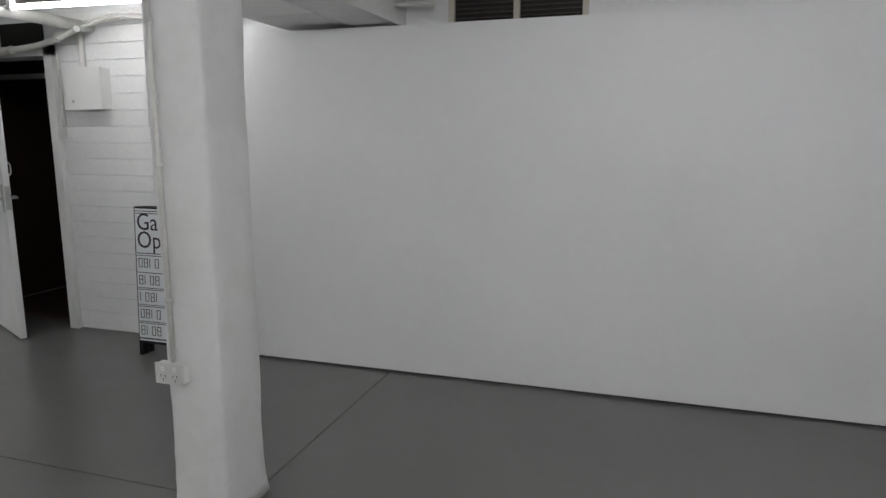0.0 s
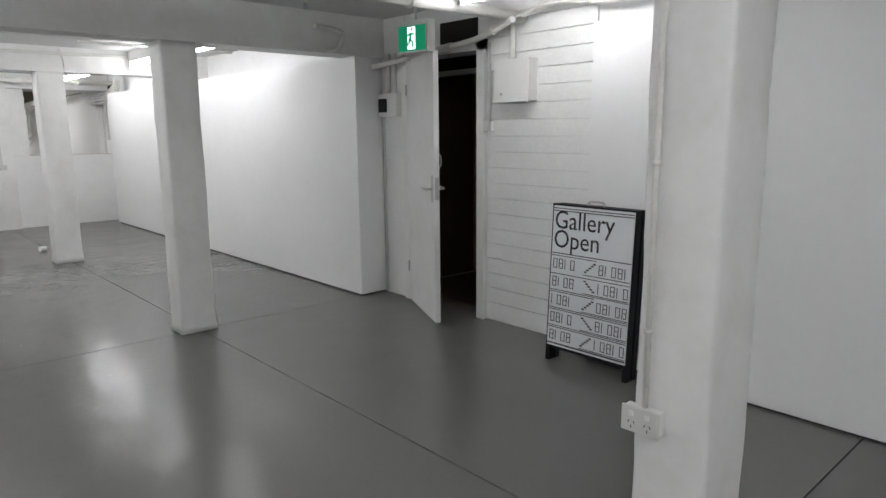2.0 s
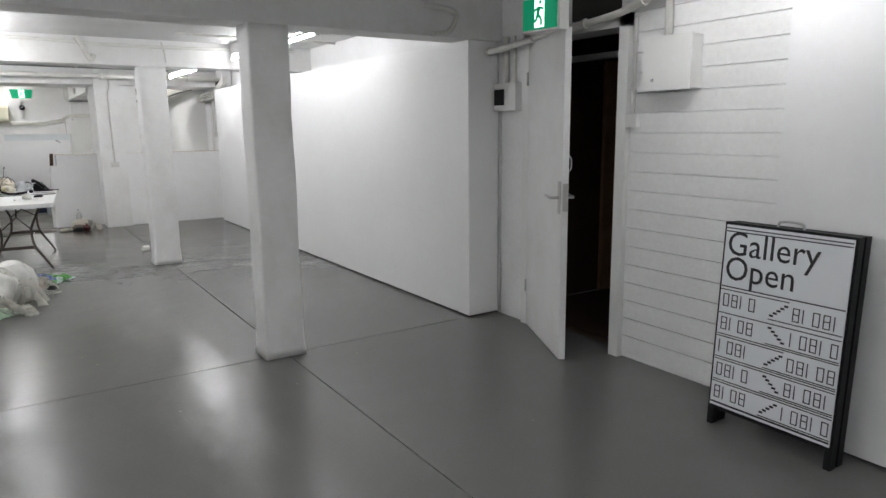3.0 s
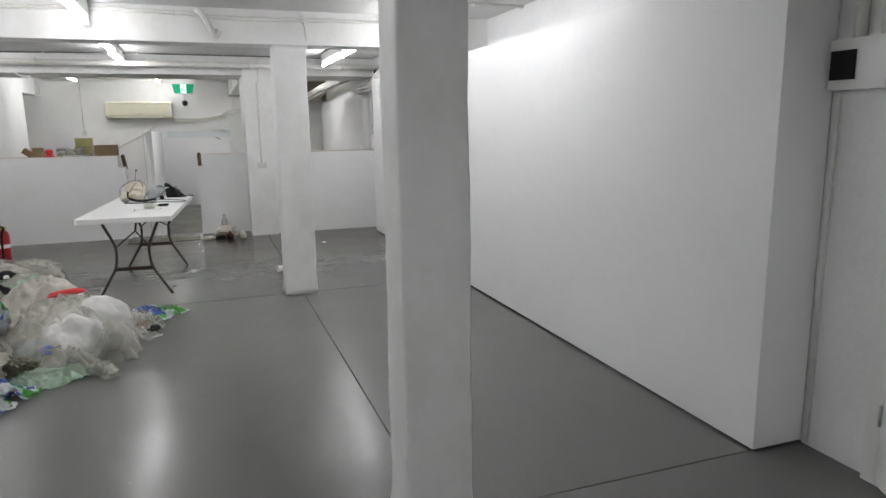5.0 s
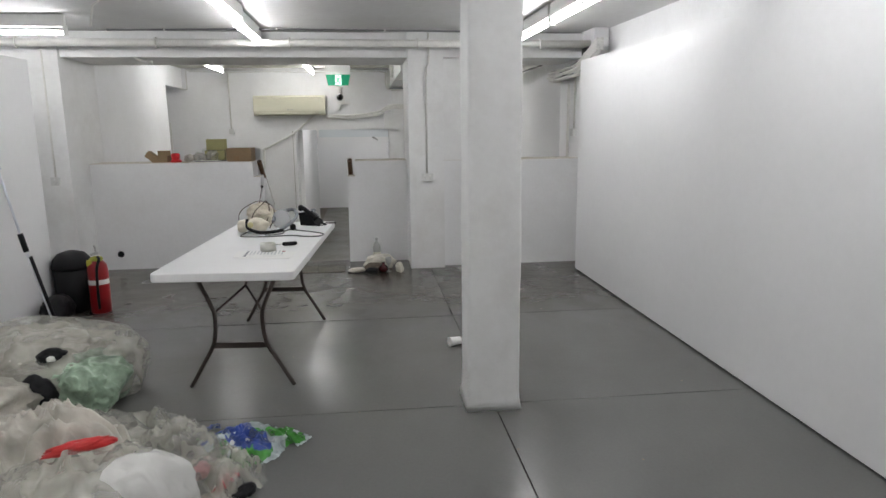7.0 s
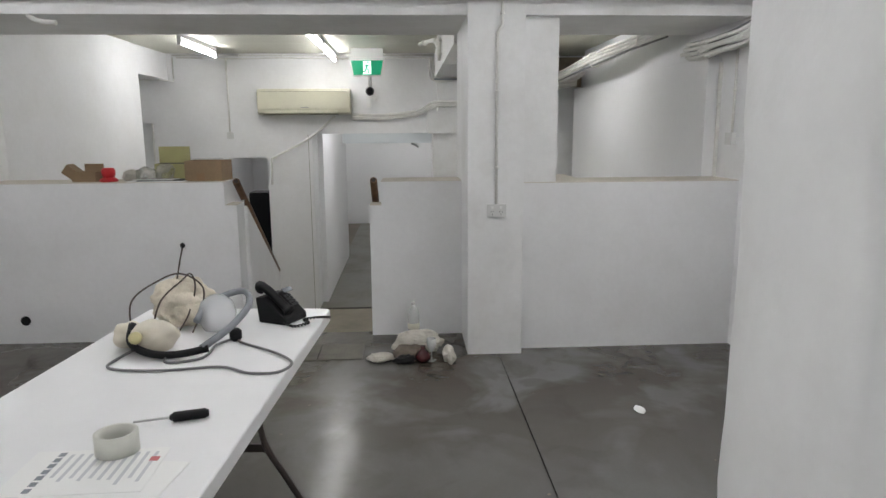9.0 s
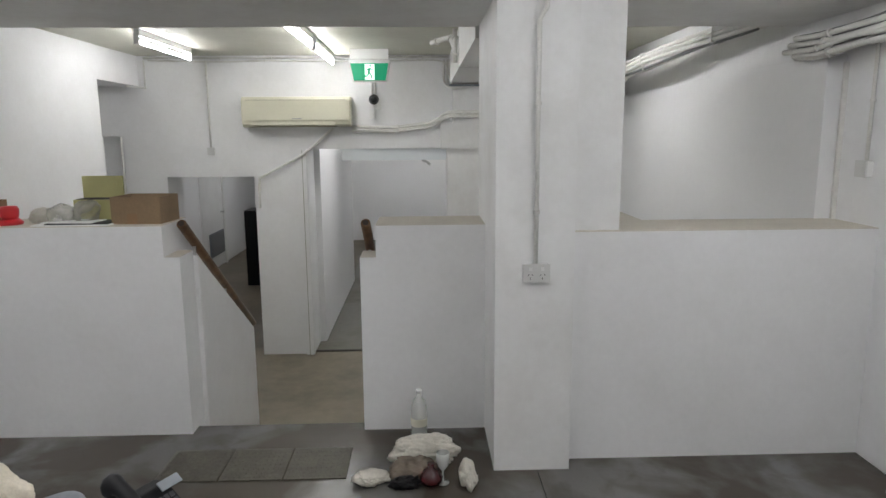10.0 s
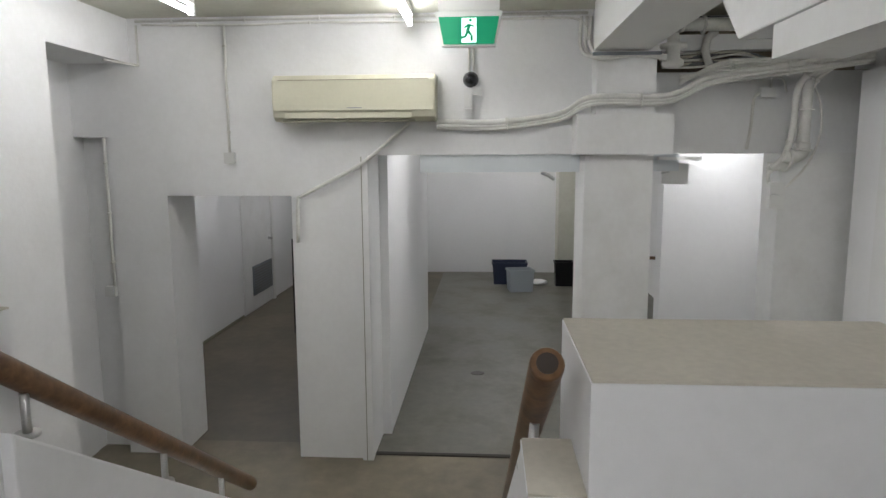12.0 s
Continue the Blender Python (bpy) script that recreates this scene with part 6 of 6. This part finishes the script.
part("dark_film", blob(74, (0.10, 0.17, 0.09), 0.2, 4), BLACK, big, "black plastic inside").location = (0.28, 0.10, 0.27)
part("paper_patch", blob(174, (0.02, 0.045, 0.03), 0.1, 3), PAPER, big, "white paper inside").location = (0.335, 0.11, 0.30)
part("white_film", blob(75, (0.92, 0.90, 0.38), 0.14, 5), MILKY, big, "milky film inside").location = (-0.10, -0.06, 0.0)
part("white_film", blob(175, (0.4, 0.3, 0.33), 0.14, 5), MILKY, big, "milky film inside").location = (0.30, -0.24, 0.0)
bag(pose(-7.02, -0.86, 0), (0.95, 0.85, 0.42), MILKY, "milky plastic sack in the heap", 76, 0.2, 2.2, flaps=((30, 0.4, 0.3, 0.2),))
bag(pose(-6.90, -0.38, 0.0, 0, 0, 70), (0.6, 0.5, 0.26), MILKY, "crumpled milky plastic bags in the heap", 177, 0.22, 2.8)
draped_film(pose(-6.98, -0.14, 0, 0, 0, 30), 0.85, 0.70, 0.11, FILM, "loose clear plastic film in the heap", 77)
bag(pose(-6.48, -0.10, 0, 0, 0, 20), (0.72, 0.66, 0.38), MILKY, "crumpled milky plastic bags in the heap", 78, 0.22, 2.4, flaps=((90, 0.4, 0.25, 0.2),))
bag(pose(-6.27, 0.32, 0, 0, 0, 10), (0.44, 0.44, 0.385), WHITE_BAG, "smooth white stuffed plastic bag in the heap", 79, 0.05, 1.5)
bag(pose(-5.99, 0.22, 0, 0, 0, 10), (0.40, 0.38, 0.345), WHITE_BAG, "smooth white stuffed plastic bag in the heap", 80, 0.06, 1.7)
draped_film(pose(-6.22, 0.14, 0, 0, 0, 15), 0.92, 0.88, 0.37, FILM, "torn clear film thrown over the stuffed bags", 101, 0.85, 56)
draped_film(pose(-6.42, -0.02, 0, 0, 0, 65), 0.80, 0.66, 0.45, MILKY, "crumpled milky film on the heap", 104, 1.0, 50)
bag(pose(-6.66, 0.02, 0.0, 0, 8, 0), (0.15, 0.20, 0.44), FILM, "twisted neck of a clear plastic bag standing up", 180, 0.3, 3.0, 4)
bag(pose(-6.05, -0.62, 0), (0.9, 0.75, 0.34), MILKY, "crumpled milky plastic bags in the heap", 81, 0.22, 2.8, flaps=((-30, 0.4, 0.3, 0.2), (20, 0.4, 0.3, 0.2)))
draped_film(pose(-6.12, -0.50, 0, 0, 0, 40), 0.95, 0.80, 0.34, FILM, "crumpled clear film on the heap", 107, 1.0, 50)
bag(pose(-5.72, -0.34, 0), (0.50, 0.55, 0.22), MILKY, "crumpled milky plastic bags in the heap", 82, 0.26, 3.0, flaps=((0, 0.35, 0.2, 0.12),))
draped_film(pose(-5.74, 0.08, 0, 0, 0, 8), 0.30, 0.62, 0.05, GREEN_BAG, "thin pale green plastic bag at the heap's edge", 83, 0.6, 40)
draped_film(pose(-5.84, 0.14, 0, 0, 0, -14), 0.24, 0.56, 0.15, FILM, "twisted clear plastic bag at the heap's edge", 84, 0.8, 40)
bag(pose(-5.72, 0.40, 0, 0, 0, -30), (0.14, 0.18, 0.09), FILM, "knotted corner of a clear plastic bag on the floor", 184, 0.3, 3.2, 4, flaps=((60, 0.14, 0.10, 0.05),))
bag(pose(-5.94, 0.04, 0.03), (0.22, 0.30, 0.17), TEAL_BAG, "pale blue plastic bag in the heap", 85, 0.26, 3.0)
bag(pose(-5.84, 0.10, 0.13), (0.06, 0.10, 0.06), mat("blue_film", (0.02, 0.07, 0.35), 0.3), "scrap of blue plastic in the heap", 186, 0.3, 3.0, 4)
bag(pose(-5.76, -0.06, 0.03), (0.16, 0.26, 0.13), mat("brown_green_film", (0.13, 0.12, 0.08), 0.3, alpha=0.9, crease=0.03, crease_scale=12), "dull brown plastic bag in the heap", 185, 0.24, 3.0)
bag(pose(-5.44, -0.16, 0, 0, 0, 30), (0.24, 0.36, 0.15), PRINT_FILM, "clear bag with green and blue print at the heap's edge", 86, 0.24, 2.4, flaps=((0, 0.3, 0.16, 0.06), (80, 0.25, 0.16, 0.06)))
bag(pose(-6.20, -0.24, 0.20), (0.18, 0.16, 0.22), PRINT_FILM, "clear bag with green and blue print in the heap", 87, 0.2, 2.4)
draped_film(pose(-6.98, 0.56, 0, 0, 0, 20), 0.42, 0.46, 0.05, PRINT_FILM, "clear bag with green and blue print beside the heap", 88, 0.5, 44)
draped_film(pose(-6.66, 0.50, 0, 0, 0, 40), 0.42, 0.46, 0.08, FILM, "clear plastic film beside the heap", 89, 0.8, 40)
draped_film(pose(-6.86, 0.28, 0, 0, 0, 75), 0.50, 0.42, 0.14, FILM, "crumpled clear film beside the heap", 189, 1.1, 40)
bag(pose(-6.60, 0.56, 0.02, 0, 0, 65), (0.04, 0.20, 0.05), mat("red_film", (0.5, 0.03, 0.04), 0.35, bump=0.003), "scrap of red plastic beside the heap", 90, 0.3, 3.0, 4)
bag(pose(-6.68, 0.42, 0.03, 0, 0, 40), (0.12, 0.16, 0.06), mat("pink_film", (0.6, 0.25, 0.27), 0.35, alpha=0.8, bump=0.003), "scrap of pink plastic under clear film", 190, 0.3, 3.0, 4)
bag(pose(-7.22, 0.10, 0.0, 0, 0, 20), (0.10, 0.12, 0.13), FILM, "small knotted clear bag beside the heap", 191, 0.3, 3.0, 4)
bag(pose(-7.20, 0.16, 0.0, 0, 0, 60), (0.08, 0.14, 0.05), PRINT_FILM, "scrap of printed plastic beside the heap", 193, 0.3, 3.0, 4)
bag(pose(-6.56, 0.64, 0.0, 0, 0, 60), (0.08, 0.14, 0.05), BLACK, "scrap of black plastic beside the heap", 192, 0.3, 3.0, 4)
bag(pose(-6.24, 0.16, 0.40, 0, 6, 25), (0.05, 0.24, 0.04), mat("red_strip", (0.55, 0.02, 0.02), 0.35, bump=0.003), "red plastic strip on the heap", 91, 0.3, 3.0, 4)

# ---- litter on the floors ----
e = empty("paper_cup", pose(-8.29, 1.755, 0.032, 90, 0, 20), "white paper cup lying beside the column", "cup")
part("cup", lathe([(0.026, -0.04), (0.032, 0.04), (0.033, 0.042), (0.029, 0.041), (0.024, -0.036)], 18), PAPER, e)
e = empty("paper_scrap", pose(-9.86, 2.46, 0), "torn white scrap on the floor", "scrap")
part("scrap", blob(95, (0.11, 0.06, 0.008), 0.2, 3, True, 1, 3), PAPER, e)
rng = random.Random(5)
bm = bmesh.new()
for k in range(70):
    x, y = rng.uniform(-11.2, 1.5), rng.uniform(-0.6, 3.2)
    s_ = rng.uniform(0.003, 0.011)
    a = rng.uniform(0, 6)
    vs = [bm.verts.new((x + s_ * math.cos(a + q) * rng.uniform(0.6, 1.3), y + s_ * math.sin(a + q), 0.0015 + rng.uniform(0, 0.002))) for q in (0, 1.5, 3.1, 4.6)]
    bm.faces.new(vs)
tagged(part("litter", bm, RAGS), "small crumbs and leaf scraps on the painted floor", "litter", kind="stuff")
